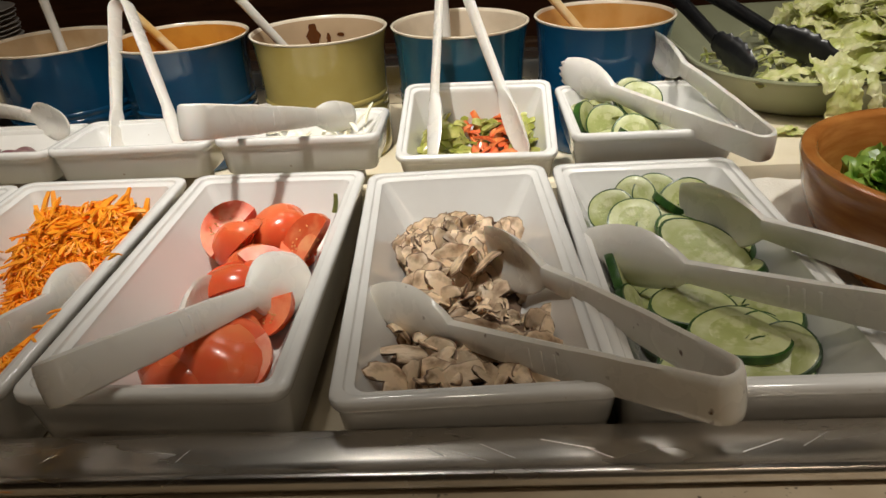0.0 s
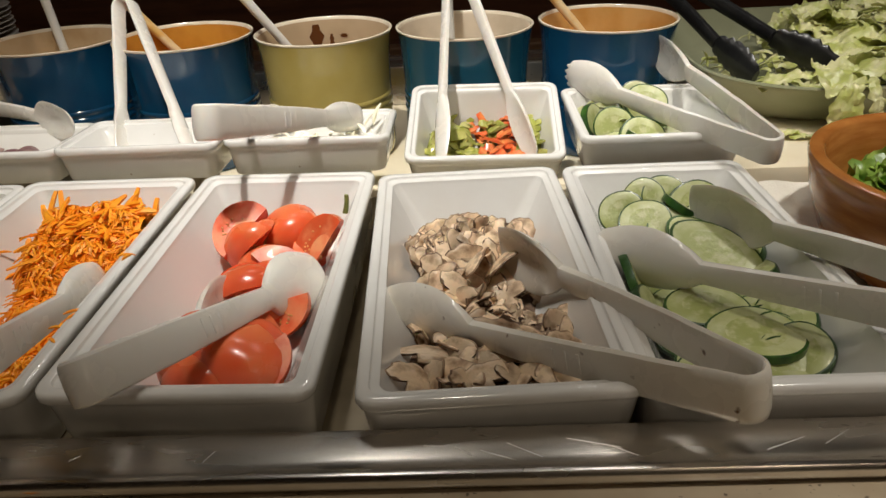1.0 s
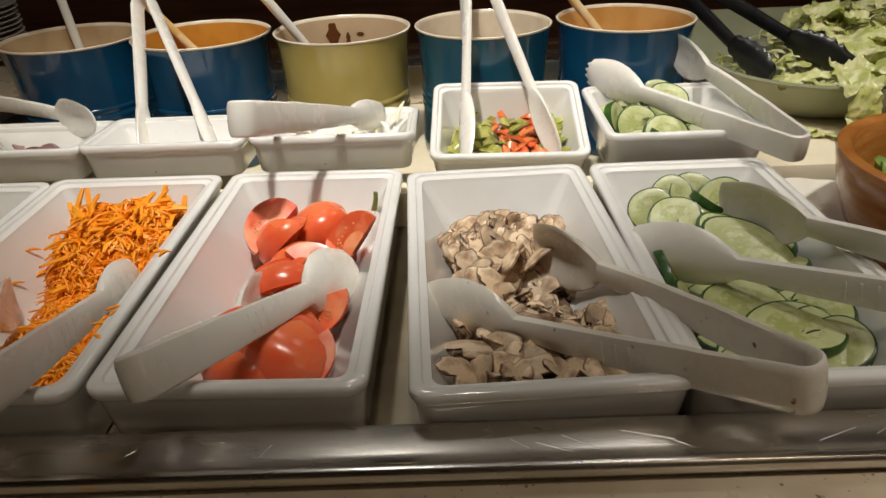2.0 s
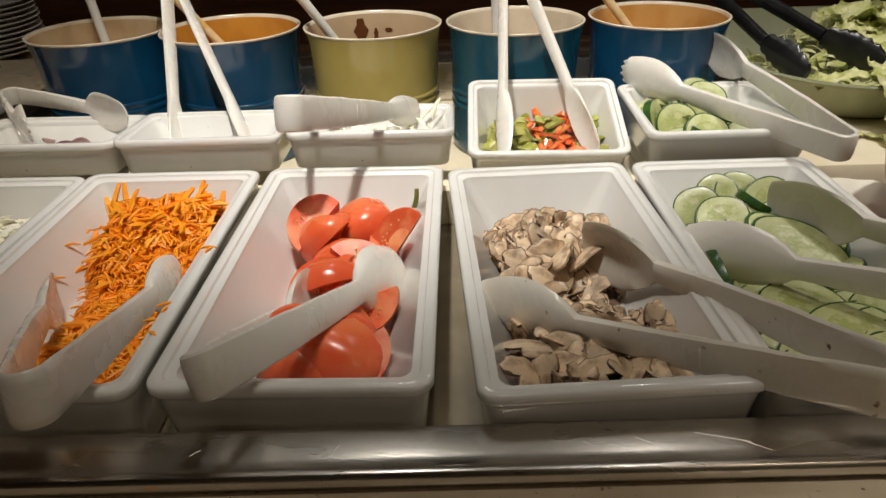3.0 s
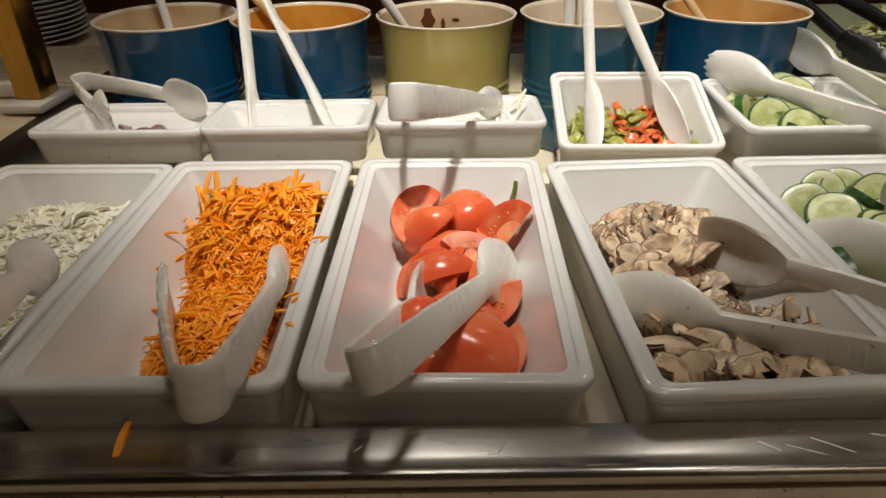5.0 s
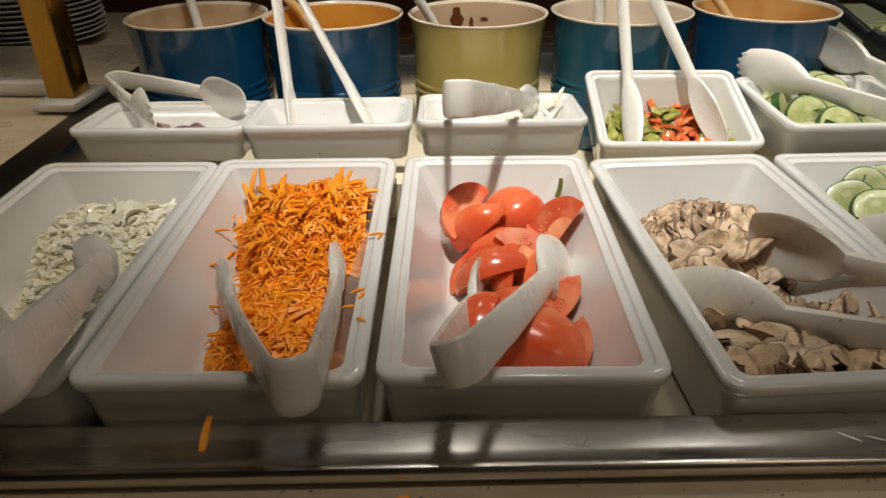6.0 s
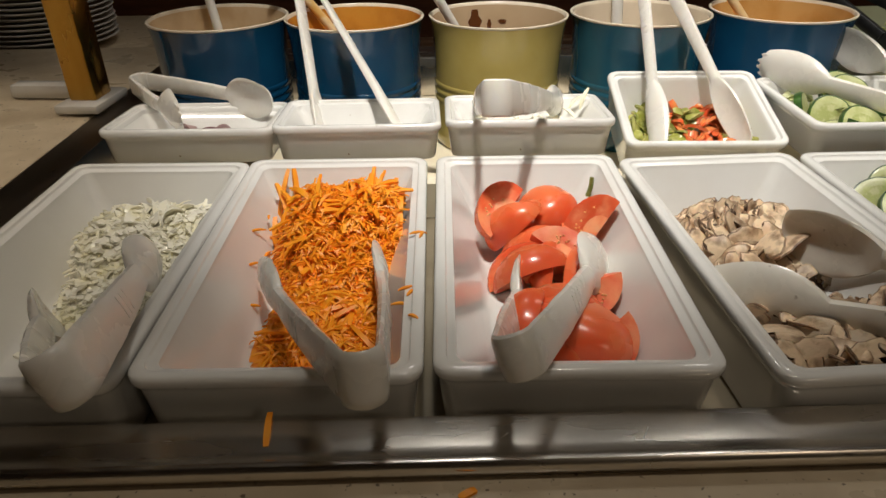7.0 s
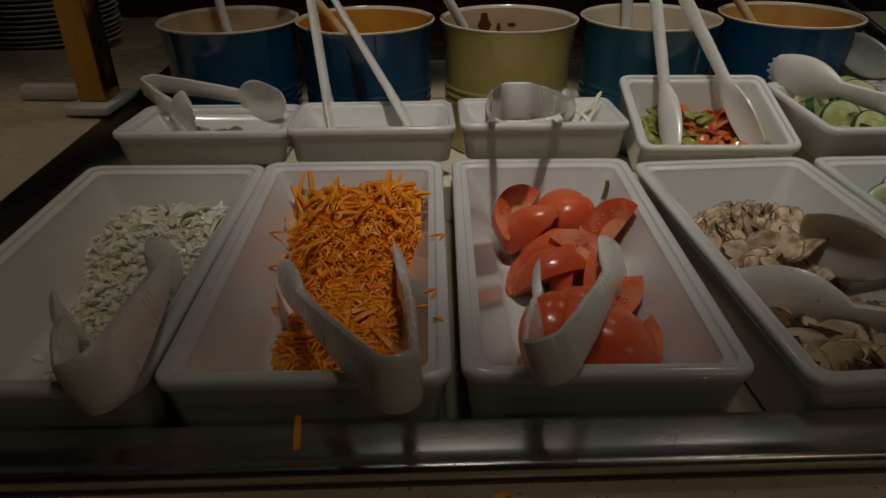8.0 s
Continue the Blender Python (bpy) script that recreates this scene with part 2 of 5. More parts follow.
def rounded(hx, hy, r, n=6):
    r = max(0.0005, min(r, hx - 0.0005, hy - 0.0005))
    pts = []
    for cx, cy, a0 in ((hx - r, hy - r, 0), (-hx + r, hy - r, 90), (-hx + r, -hy + r, 180), (hx - r, -hy + r, 270)):
        for i in range(n + 1):
            a = radians(a0 + 90 * i / n)
            pts.append((cx + r * math.cos(a), cy + r * math.sin(a)))
    return pts


def lathe(bm, profile, n=64, cap0=True, cap1=True):
    return loft(bm, [[(r * math.cos(2 * math.pi * i / n), r * math.sin(2 * math.pi * i / n), z) for i in range(n)] for r, z in profile], cap0, cap1)


def box(bm, x0, x1, y0, y1, z0, z1, bevel=0.0, segments=2):
    made = bmesh.ops.create_cube(bm, size=1.0)["verts"]
    for v in made:
        v.co = Vector(((x0 + x1) / 2 + v.co.x * (x1 - x0), (y0 + y1) / 2 + v.co.y * (y1 - y0), (z0 + z1) / 2 + v.co.z * (z1 - z0)))
    if bevel:
        edges = list({e for v in made for e in v.link_edges})
        bmesh.ops.bevel(bm, geom=edges, offset=bevel, segments=segments, affect="EDGES", profile=0.5)
    return bm


def dish_mesh(width, length, height, taper=0.008, wall=0.030, lip=1.0):
    """A thick rectangular ceramic dish: a crisp raised lip, a stepped ledge inside it, straight sloping walls and a coved floor."""
    hx, hy = width / 2, length / 2
    k = lip
    rows = [(taper + 0.004, 0.0, 0.010), (taper + 0.0012, 0.0012, 0.011), (taper, 0.0035, 0.012), (0.0030, height - 0.0125, 0.0125), (0.0022, height - 0.0095, 0.0125),
            (0.0006, height - 0.0080, 0.0125), (0.0, height - 0.0060, 0.0125), (0.0, height - 0.0030, 0.0125), (0.0006, height - 0.0012, 0.0122), (0.0022, height - 0.0001, 0.0118),
            (0.0066 * k, height, 0.0100), (0.0080 * k, height - 0.0007, 0.0092), (0.0086 * k, height - 0.0024, 0.0088), (0.0094 * k, height - 0.0031, 0.0085),
            (0.0128 * k, height - 0.0034, 0.0080), (0.0142 * k, height - 0.0044, 0.0080), (0.0150 * k, height - 0.0085, 0.0085), (wall + 0.006, 0.020, 0.014),
            (wall + 0.009, 0.012, 0.014), (wall + 0.014, 0.0075, 0.014), (wall + 0.022, 0.006, 0.014)]
    bm = bmesh.new()
    loft(bm, [[(x, y, z) for x, y in rounded(hx - d, hy - d, r)] for d, z, r in rows])
    return bm


def ring_of(centre, tangent, band, hb, ht, cup=0.0, n=12, side=1.0, power=0.7):
    """A flattened cross-section across a strip: band is its wide way."""
    t = tangent.normalized()
    b = (band - t * band.dot(t)).normalized()
    u = b.cross(t).normalized() * side
    pts = []
    for i in range(n):
        a = 2 * math.pi * i / n
        c, s = math.cos(a), math.sin(a)
        v = math.copysign(abs(s) ** power, s)
        w = math.copysign(abs(c) ** power, c)
        pts.append(centre + b * hb * v + u * (ht * w + cup * (v * v - 0.4)))
    return pts


def smooth_line(points, steps):
    """A smooth line through control points (Catmull-Rom)."""
    p = [points[0] * 2 - points[1], *points, points[-1] * 2 - points[-2]]
    out = []
    for i in range(1, len(p) - 2):
        for k in range(steps):
            t = k / steps
            out.append(0.5 * (2 * p[i] + (p[i + 1] - p[i - 1]) * t + (2 * p[i - 1] - 5 * p[i] + 4 * p[i + 1] - p[i + 2]) * t * t
                              + (3 * p[i] - p[i - 1] - 3 * p[i + 1] + p[i + 2]) * t ** 3))
    return out + [points[-1]]


def serving_tongs(end, tip_a, tip_b, label, group="", material=None, band=0.030, head=0.040, head_share=0.30, toothed="", bowed=0.002, bend=0.0105, flip=1.0, twist=0.0):
    """One-piece plastic tongs: a U-bend at the grip end, two tapering arms, a narrow neck and a cupped head on each."""
    material = material or PLASTIC
    end, tip_a, tip_b = Vector(end), Vector(tip_a), Vector(tip_b)
    normal = (tip_a - end).cross(tip_b - end).normalized() * flip
    if normal.z < 0 and abs(normal.z) > 0.2:
        normal = -normal
    ahead = ((tip_a + tip_b) / 2 - end).normalized()
    side = normal.cross(ahead).normalized()
    sign_a = 1.0 if (tip_a - end).dot(side) > 0 else -1.0
    flat = normal
    normal = Matrix.Rotation(radians(twist), 3, ahead) @ normal
    neck, deep = min(0.0092, band * 0.34), head * 0.17
    root = thing("serving_tongs", label, "tongs", group)
    grip = end + ahead * bend
    arc = [grip + side * sign_a * bend * math.cos(a) - ahead * bend * math.sin(a) for a in [math.pi * k / 10 for k in range(11)]]
    bm = bmesh.new()
    rings = []
    for k, c in enumerate(arc):
        tangent = arc[min(k + 1, 10)] - arc[max(k - 1, 0)]
        rings.append(ring_of(c, tangent, normal, band / 2, 0.0030))
    loft(bm, rings)
    part("grip_bend", bm, material, root)
    for tip, s in ((tip_a, sign_a), (tip_b, -sign_a)):
        start = grip + side * s * bend
        way = tip - start
        length = way.length
        split = 1 - head_share
        bow = side * s * bowed
        line = [start, start + way * 0.22 + bow * 0.7, start + way * 0.5 + bow, start + way * split + bow * 0.3, tip]
        pts = smooth_line(line, 8)
        total = len(pts) - 1
        arm, spoon = [], []
        for k, c in enumerate(pts):
            f = k / total
            tangent = pts[min(k + 1, total)] - pts[max(k - 1, 0)]
            if f <= 0.75:
                g = f / 0.75
                hb = (band / 2) * (1 - g ** 1.2) + neck * g ** 1.2
                if 0.30 < g < 0.42:
                    hb *= 1.04
                ht = 0.0028 + 0.0020 * g
                arm.append(ring_of(c, tangent, normal, hb, ht, 0.0, side=s))
            if f >= 0.75:
                g = (f - 0.75) / 0.25
                wide = math.sin(math.pi * 0.76 * g ** 0.85) ** 1.05
                hb = neck + (head / 2 - neck) * wide
                ht = 0.0048 * (1 - g) + 0.0022 * g
                spoon.append(ring_of(c, tangent, normal, hb, ht, deep * wide, side=-s))
                if k == total:
                    t = tangent.normalized()
                    for q in (0.35, 0.65, 0.87, 0.97):
                        spoon.append(ring_of(c + t * 0.011 * q, t, normal, hb * math.sqrt(1 - q * q), ht * (1 - 0.4 * q), deep * wide * (1 - q * q), side=-s))
        bm = bmesh.new()
        loft(bm, arm)
        arm_part = part("arm", bm, material, root)
        for k in (12, 13, 14):
            tangent = (pts[k + 1] - pts[k - 1]).normalized()
            b = (normal - tangent * normal.dot(tangent)).normalized()
            away = b.cross(tangent)
            away = away if away.dot(side * s) > 0 else -away
            c = pts[k] + away * 0.0034
            bm = bmesh.new()
            loft(bm, [ring_of(c + b * band * 0.24 * q, b, tangent, 0.0011 * w, 0.0008 * w, n=8) for q, w in ((-1, 0.3), (-0.9, 1), (0.9, 1), (1, 0.3))])
            part("grip_ridge", bm, material, arm_part)
        bm = bmesh.new()
        loft(bm, spoon)
        head_part = part("head", bm, material, root)
        if toothed == "one" and tip is tip_b:
            lip = pts[-1]
            tangent = (pts[-1] - pts[-3]).normalized()
            b = (normal - tangent * normal.dot(tangent)).normalized()
            for q in range(4):
                c = lip + b * head * (q - 1.5) * 0.155 + tangent * (0.0085 - 0.0035 * abs(q - 1.5))
                bm = bmesh.new()
                loft(bm, [ring_of(c, tangent, b, 0.0034, 0.0016, n=8), ring_of(c + tangent * 0.0045, tangent, b, 0.0026, 0.0013, n=8),
                          ring_of(c + tangent * 0.0078, tangent, b, 0.0010, 0.0006, n=8)])
                part("tooth", bm, material, head_part)
    return root


def rod(bm, a, b, r0, r1, n=12, bow=None):
    a, b = Vector(a), Vector(b)
    t = (b - a).normalized()
    u = t.orthogonal().normalized()
    v = t.cross(u)
    rings = []
    for k in range(9):
        f = k / 8
        c = a.lerp(b, f) + (Vector(bow) * math.sin(math.pi * f) if bow else Vector())
        r = r0 + (r1 - r0) * f
        rings.append([c + u * r * math.cos(2 * math.pi * i / n) + v * r * math.sin(2 * math.pi * i / n) for i in range(n)])
    loft(bm, rings)


# ---- setting: the bar, its steel rail, the room ----
FLOOR_Z = 0.905     # bottom of the food well
BACK_Z = 0.887      # its lower floor under the crocks
RIM_Z = 0.970       # rims of the large dishes

bm = bmesh.new()
box(bm, -3.2, 3.2, -3.0, 3.4, -0.1, 0.0)
solid("floor", bm, FLOOR_TILE, "dark brown tiled restaurant floor", kind="structure", smooth=False)
bm = bmesh.new()
box(bm, -3.2, 3.2, -3.0, 3.4, 2.6, 2.7)
solid("ceiling", bm, CEILING, "plain off-white ceiling", kind="structure", smooth=False)
for name, dims in (("wall_south", (-3.2, 3.2, -3.1, -3.0)), ("wall_north", (-3.2, 3.2, 3.4, 3.5)), ("wall_west", (-3.3, -3.2, -3.1, 3.5)), ("wall_east", (3.2, 3.3, -3.1, 3.5))):
    bm = bmesh.new()
    box(bm, *dims, 0.0, 2.6)
    solid(name, bm, PLASTER, "dim beige plaster wall of the dining room", kind="structure", smooth=False)

# stone counter round the well: front strip and the two ends
bm = bmesh.new()
box(bm, -1.8, 1.8, 0.02, 0.470, 0.900, 0.940, 0.006)
solid("counter_front", bm, STONE, "cream speckled solid-surface counter edge", "counter", kind="structure")
bm = bmesh.new()
box(bm, -1.8, -0.411, 0.474, 1.385, 0.905, 0.956, 0.004)
solid("counter_end", bm, STONE, "cream speckled solid-surface counter beside the well", "counter", kind="structure")
bm = bmesh.new()
box(bm, -1.8, 1.8, 0.08, 1.385, 0.0, 0.86, 0.0)
solid("counter_base", bm, WOOD_DARK, "dark wooden base of the salad bar", "counter", kind="structure", smooth=False)

# steel rail along the front of the well: flat top with a rolled front edge, turned down at the back
bm = bmesh.new()
profile = [(0.4685, 0.938), (0.4655, 0.9425), (0.4640, 0.9465), (0.4645, 0.9500), (0.4665, 0.9522), (0.4690, 0.9525), (0.4712, 0.9514), (0.4735, 0.9503), (0.4800, 0.9500),
           (0.5000, 0.9500), (0.5030, 0.9492), (0.5045, 0.9470), (0.5045, 0.890), (0.5015, 0.890), (0.5015, 0.938)]
xs = [-1.8 + 3.6 * i / 60 for i in range(61)]
loft(bm, [[(x, y, z) for y, z in profile] for x in xs])
rail = thing("steel_rail", "worn brushed steel rail along the front of the food well", "rail", kind="structure")
part("rail_top", bm, STEEL, rail)
random.seed(21)
for x, y, length, turn in ((0.285, 0.479, 0.030, 158), (0.296, 0.484, 0.022, 150), (0.262, 0.484, 0.012, 145), (0.335, 0.488, 0.030, 165), (0.352, 0.481, 0.016, 150),
                           (0.118, 0.485, 0.010, 60), (0.235, 0.474, 0.018, 170), (0.04, 0.486, 0.006, 40), (-0.02, 0.478, 0.012, 160), (0.44, 0.484, 0.026, 20), (0.47, 0.488, 0.02, 30)):
    bm = bmesh.new()
    loft(bm, [[(-length / 2 * s, 0.00025, 0), (-length / 2 * s, -0.00025, 0), (-length / 2 * s, 0, 0.00012)] for s in (1, 0.3, -0.4, -1)])
    part("scratch", bm, STEEL_BRIGHT, rail, m=pose(x, y, 0.95005, 0, 0, turn))

# steel end band and back ledge of the well
bm = bmesh.new()
box(bm, -0.409, -0.364, 0.508, 1.300, 0.905, 0.957, 0.002)
solid("well_end_band", bm, DULL_STEEL, "dull steel edge band at the end of the food well", kind="structure")
bm = bmesh.new()
box(bm, -0.441, 1.8, 1.305, 1.385, 0.86, 0.950, 0.004)
solid("well_back_ledge", bm, STEEL, "steel ledge along the back of the food well", kind="structure")
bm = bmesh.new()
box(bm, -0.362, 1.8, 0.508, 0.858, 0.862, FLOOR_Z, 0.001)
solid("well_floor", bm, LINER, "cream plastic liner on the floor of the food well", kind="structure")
bm = bmesh.new()
box(bm, -0.362, 1.8, 0.860, 1.303, 0.862, BACK_Z, 0.001)
solid("well_floor_back", bm, BOARD, "cream board on the lower floor under the crocks", kind="structure")

# cream cutting board beneath the bowls and the small cucumber dish
bm = bmesh.new()
box(bm, 0.424, 1.15, 0.862, 1.10, 0.888, 0.948, 0.012)
solid("cutting_board", bm, BOARD, "thick cream plastic cutting board under bowls and a dish", "board")
# cream bar behind the row of large dishes
bm = bmesh.new()
loft(bm, [[(x, 0.832, FLOOR_Z + 0.001), (x, 0.832, 0.944), (x, 0.836, 0.948), (x, 0.850, 0.948), (x, 0.854, 0.944), (x, 0.854, FLOOR_Z + 0.001)] for x in (-0.360, -0.2, 0.0, 0.2, 0.378)])
solid("divider_bar", bm, BOARD, "cream divider bar behind the large dishes", kind="structure")

# folded cloth between the cucumber dish and the wooden bowl
bm = bmesh.new()
rows = []
for j in range(29):
    y = 0.640 + 0.203 * j / 28
    row = []
    for i in range(41):
        x = 0.545 + 0.30 * i / 40
        lift = 0.020 * abs(noise.noise(Vector((x * 9 + 3, y * 16, 2)))) + 0.007 * noise.noise(Vector((x * 26, y * 40 + x * 30, 5))) + 0.002 * noise.noise(Vector((x * 90, y * 90, 1)))
        under = min(1.0, max(0.0, (math.hypot(x - 0.678, y - 0.712) - 0.088) / 0.03))
        row.append((x, y, FLOOR_Z + 0.0015 + max(0.0004, (0.022 + lift) * under * min(1.0, (j + 1) / 4))))
    rows.append(row)
loft(bm, rows, False, False, closed=False)
solid("cloth", bm, CLOTH, "rumpled cream cotton cloth lying under the wooden bowl", "cloth")

# room behind the bar: wooden cabinet front with rails, and a low back table
bm = bmesh.new()
box(bm, -3.0, 3.0, 1.95, 2.35, 0.0, 1.25, 0.0)
cab = thing("back_cabinet", "dark reddish wooden cabinet behind the salad bar", "cabinet")
part("body", bm, WOOD_DARK, cab, smooth=False)
for i in range(8):
    x = -2.9 + i * 0.74
    bm = bmesh.new()
    box(bm, x, x + 0.68, 1.932, 1.948, 0.12, 0.78, 0.004)
    part("door", bm, WOOD_DARK, cab)
bm = bmesh.new()
box(bm, -3.0, 3.0, 1.90, 1.948, 0.80, 0.84, 0.006)
part("shelf_edge", bm, mat("mid_brown_wood", (0.16, 0.085, 0.04), 0.35, second=(0.11, 0.055, 0.028), scale=9, stretch=(0.2, 1, 9)), cab)
bm = bmesh.new()
box(bm, -1.6, -0.52, 1.39, 1.80, 0.86, 0.930, 0.005)
solid("back_shelf", bm, STONE, "cream stone shelf that holds the plates", "shelf", kind="structure")

# ---- large dishes ----
BIG = {"onion": (-0.263, 0.671, -1.5), "carrot": (-0.0885, 0.673, -0.8), "tomato": (0.0915, 0.672, -1.4), "mushroom": (0.279, 0.663, 2.4), "cucumber": (0.4535, 0.665, 0.3)}
big_first = None
for food, (x, y, turn) in BIG.items():
    if big_first is None:
        big_first = tagged(new("serving_dish", finish(dish_mesh(0.173, 0.326, 0.065), "serving_dish", CERAMIC)), "", "dish", "large dishes along the rail")
        dish = big_first
        dish.matrix_basis = pose(x, y + 0.0055, FLOOR_Z, 0, 0, turn)
    else:
        dish = copy_thing(big_first, pose(x, y + 0.0055, FLOOR_Z, 0, 0, turn))
    tagged(dish, f"white glazed rectangular dish holding {'grated carrot' if food == 'carrot' else 'sliced ' + food if food != 'tomato' else 'tomato wedges'}")


def in_dish(food):
    x, y, turn = BIG[food]
    return pose(x, y, FLOOR_Z, 0, 0, turn)


# ---- small dishes of the back row ----
SMALL = (
    ("empty", 0.177, 0.108, 0.0375, pose(-0.2425, 0.915, 0.9535, -3.0, 0, -1.0), "shallow white dish with scraps and serving tongs"),
    ("empty", 0.172, 0.108, 0.040, pose(-0.0710, 0.914, 0.9525, -3.0, 0, 0), "shallow white dish, nearly empty, with tongs standing in it"),
    ("egg", 0.175, 0.108, 0.041, pose(0.1075, 0.920, 0.9515, -3.0, 0, -1.0), "shallow white dish with chopped white onion and tongs"),
    ("pepper", 0.170, 0.142, 0.0605, pose(0.2960, 0.949, 0.9295, 16.2, 0, -2.5), "tilted white dish of chopped green and red peppers"),
    ("cucumber", 0.168, 0.156, 0.046, pose(0.4720, 0.925, 0.949, 1.5, 0, 0), "white dish of cucumber slices on the cutting board"),
)
for what, w, l, h, m, label in SMALL:
    solid("serving_dish", dish_mesh(w, l, h, taper=0.006 if h < 0.044 else 0.008, wall=0.016, lip=0.78), CERAMIC, label, "dish", "small dishes of the back row", m=m)
PEPPER_M, PCUKE_M, EGG_M, EMPTY_M, SCRAP_M = SMALL[3][4], SMALL[4][4], SMALL[2][4], SMALL[1][4], SMALL[0][4]
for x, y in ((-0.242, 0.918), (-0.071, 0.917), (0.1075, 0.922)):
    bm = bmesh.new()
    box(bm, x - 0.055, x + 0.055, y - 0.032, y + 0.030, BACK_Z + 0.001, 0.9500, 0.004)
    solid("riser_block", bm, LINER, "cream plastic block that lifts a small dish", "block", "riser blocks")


# ---- crocks of dressing ----
def crock(x, y, glaze, inside, words, turn):
    root = thing("dressing_crock", f"{words} glazed round crock with ridged foot and cream rim", "crock", "dressing crocks", pose(x, y, FLOOR_Z + 0.0005, 0, 0, turn))
    h, r = 0.147, 0.0895
    prof = [(0.076, -0.0180), (0.0810, -0.0170), (0.0832, -0.0140), (0.0838, -0.0060)]
    prof += [(0.0832, 0.020), (0.0824, 0.050), (0.0824, 0.080), (0.0832, 0.100), (0.0848, 0.122), (0.0868, 0.136), (0.0887, 0.1442)]
    bm = bmesh.new()
    lathe(bm, prof, cap1=False)
    body = part("body", bm, glaze, root)
    for k in range(3):
        z = 0.0405 + 0.0098 * k
        bm = bmesh.new()
        lathe(bm, [(0.0815, z), (0.0825, z + 0.0006), (0.0832, z + 0.0022), (0.0834, z + 0.0040), (0.0831, z + 0.0058), (0.0825, z + 0.0074), (0.0815, z + 0.0080)], cap0=False, cap1=False)
        part("ridge", bm, glaze, body)
    bm = bmesh.new()
    lathe(bm, [(0.0887, 0.1442), (r, 0.1455), (0.0894, 0.1466), (0.0882, 0.1472), (0.0866, 0.1469), (0.0855, 0.1455), (0.0850, 0.1430)], cap0=False, cap1=False)
    part("rim", bm, RIM, root, "bare cream rim")
    bm = bmesh.new()
    lathe(bm, [(0.0850, 0.1430), (0.0825, 0.130), (0.0795, 0.108), (0.0790, 0.060), (0.0770, 0.016), (0.070, 0.008)], cap0=False)
    lining = part("lining", bm, LINING[inside], root, "smeared inside wall")
    if inside == "brown":
        for mid, wide, z0, z1 in ((108, 6, 0.106, 0.138), (93, 2.2, 0.098, 0.124), (80, 4, 0.119, 0.124)):
            bm = bmesh.new()
            rows = []
            for k in range(9):
                f = k / 8
                zz = z0 + (z1 - z0) * f
                w = wide * (0.35 + 0.65 * math.sin(math.pi * (0.12 + 0.80 * f))) * (1 + 0.9 * noise.noise(Vector((mid, f * 7, 1))))
                rr = 0.0788 + max(0.0, zz - 0.108) * 0.09
                rows.append([(rr * math.cos(radians(mid - turn + w * q)), rr * math.sin(radians(mid - turn + w * q)), zz) for q in (-1, -0.5, 0, 0.5, 1)])
            loft(bm, rows, False, False, closed=False)
            part("dressing_drip", bm, DRESSING["brown"], lining, "dark brown drip")
    bm = bmesh.new()
    rows = [[(rr * math.cos(2 * math.pi * i / 48), rr * math.sin(2 * math.pi * i / 48), 0.078 + 0.0012 * noise.noise(Vector((x * 40 + rr * 60 * math.cos(i / 7.6), rr * 60 * math.sin(i / 7.6), 3)))) for i in range(48)]
            for rr in (0.0785, 0.06, 0.035, 0.012)]
    loft(bm, rows, cap0=False)
    solid("salad_dressing", bm, DRESSING[inside], "pool of salad dressing inside a crock", "dressing", "salad dressings", m=pose(x, y, FLOOR_Z + 0.0005))
    return root


CROCKS = ((-0.2670, 1.1280, BLUE, "plain", "blue", 10), (-0.0900, 1.1170, BLUE, "orange", "blue", 70), (0.0950, 1.1150, YELLOW, "brown", "mustard yellow", 140),
          (0.2790, 1.1150, TEAL, "pale", "teal", 200), (0.4650, 1.1190, BLUE, "amber", "blue", 260))
for row in CROCKS:
    crock(*row)


def ladle(top, low, material, label, bow=None, r=0.0065):
    root = thing("ladle", label, "ladle", "ladles in the crocks")
    bm = bmesh.new()
    rod(bm, top, low, r, r * 0.85, bow=bow)
    part("handle", bm, material, root)
    bm = bmesh.new()
    prof = [(0.004, -0.002), (0.016, 0.0), (0.022, 0.007), (0.024, 0.018), (0.0225, 0.018), (0.0205, 0.008), (0.015, 0.003), (0.004, 0.0015)]
    lathe(bm, prof, n=24)
    part("cup", bm, material, root, m=pose(low[0], low[1], low[2] - 0.018))
    return root


ladle((-0.303, 1.190, 1.135), (-0.268, 1.150, 0.968), PLASTIC, "white plastic ladle standing in a blue crock")
ladle((-0.195, 1.150, 1.120), (-0.085, 1.175, 0.968), TAN_PLASTIC, "tan plastic ladle leaning in a blue crock")
ladle((-0.018, 1.085, 1.135), (0.078, 1.150, 0.968), PLASTIC, "white plastic ladle leaning in the yellow crock")
ladle((0.255, 1.165, 1.140), (0.262, 1.140, 0.968), CLEAR_PLASTIC, "cloudy clear plastic ladle in the teal crock", r=0.008)
ladle((0.362, 1.150, 1.115), (0.490, 1.150, 0.968), TAN_PLASTIC, "amber plastic ladle leaning in a blue crock", r=0.0062)

# ---- tongs ----
serving_tongs((0.420, 0.482, 0.988), (0.214, 0.628, 0.944), (0.304, 0.700, 0.954), "white plastic tongs lying across the mushroom dish", "white tongs", STAINED_PLASTIC, band=0.033, head=0.056)
serving_tongs((0.046, 0.500, 0.992), (0.142, 0.690, 0.940), (0.078, 0.676, 0.924), "white plastic tongs resting in the tomato dish", "white tongs", band=0.028, head=0.056)
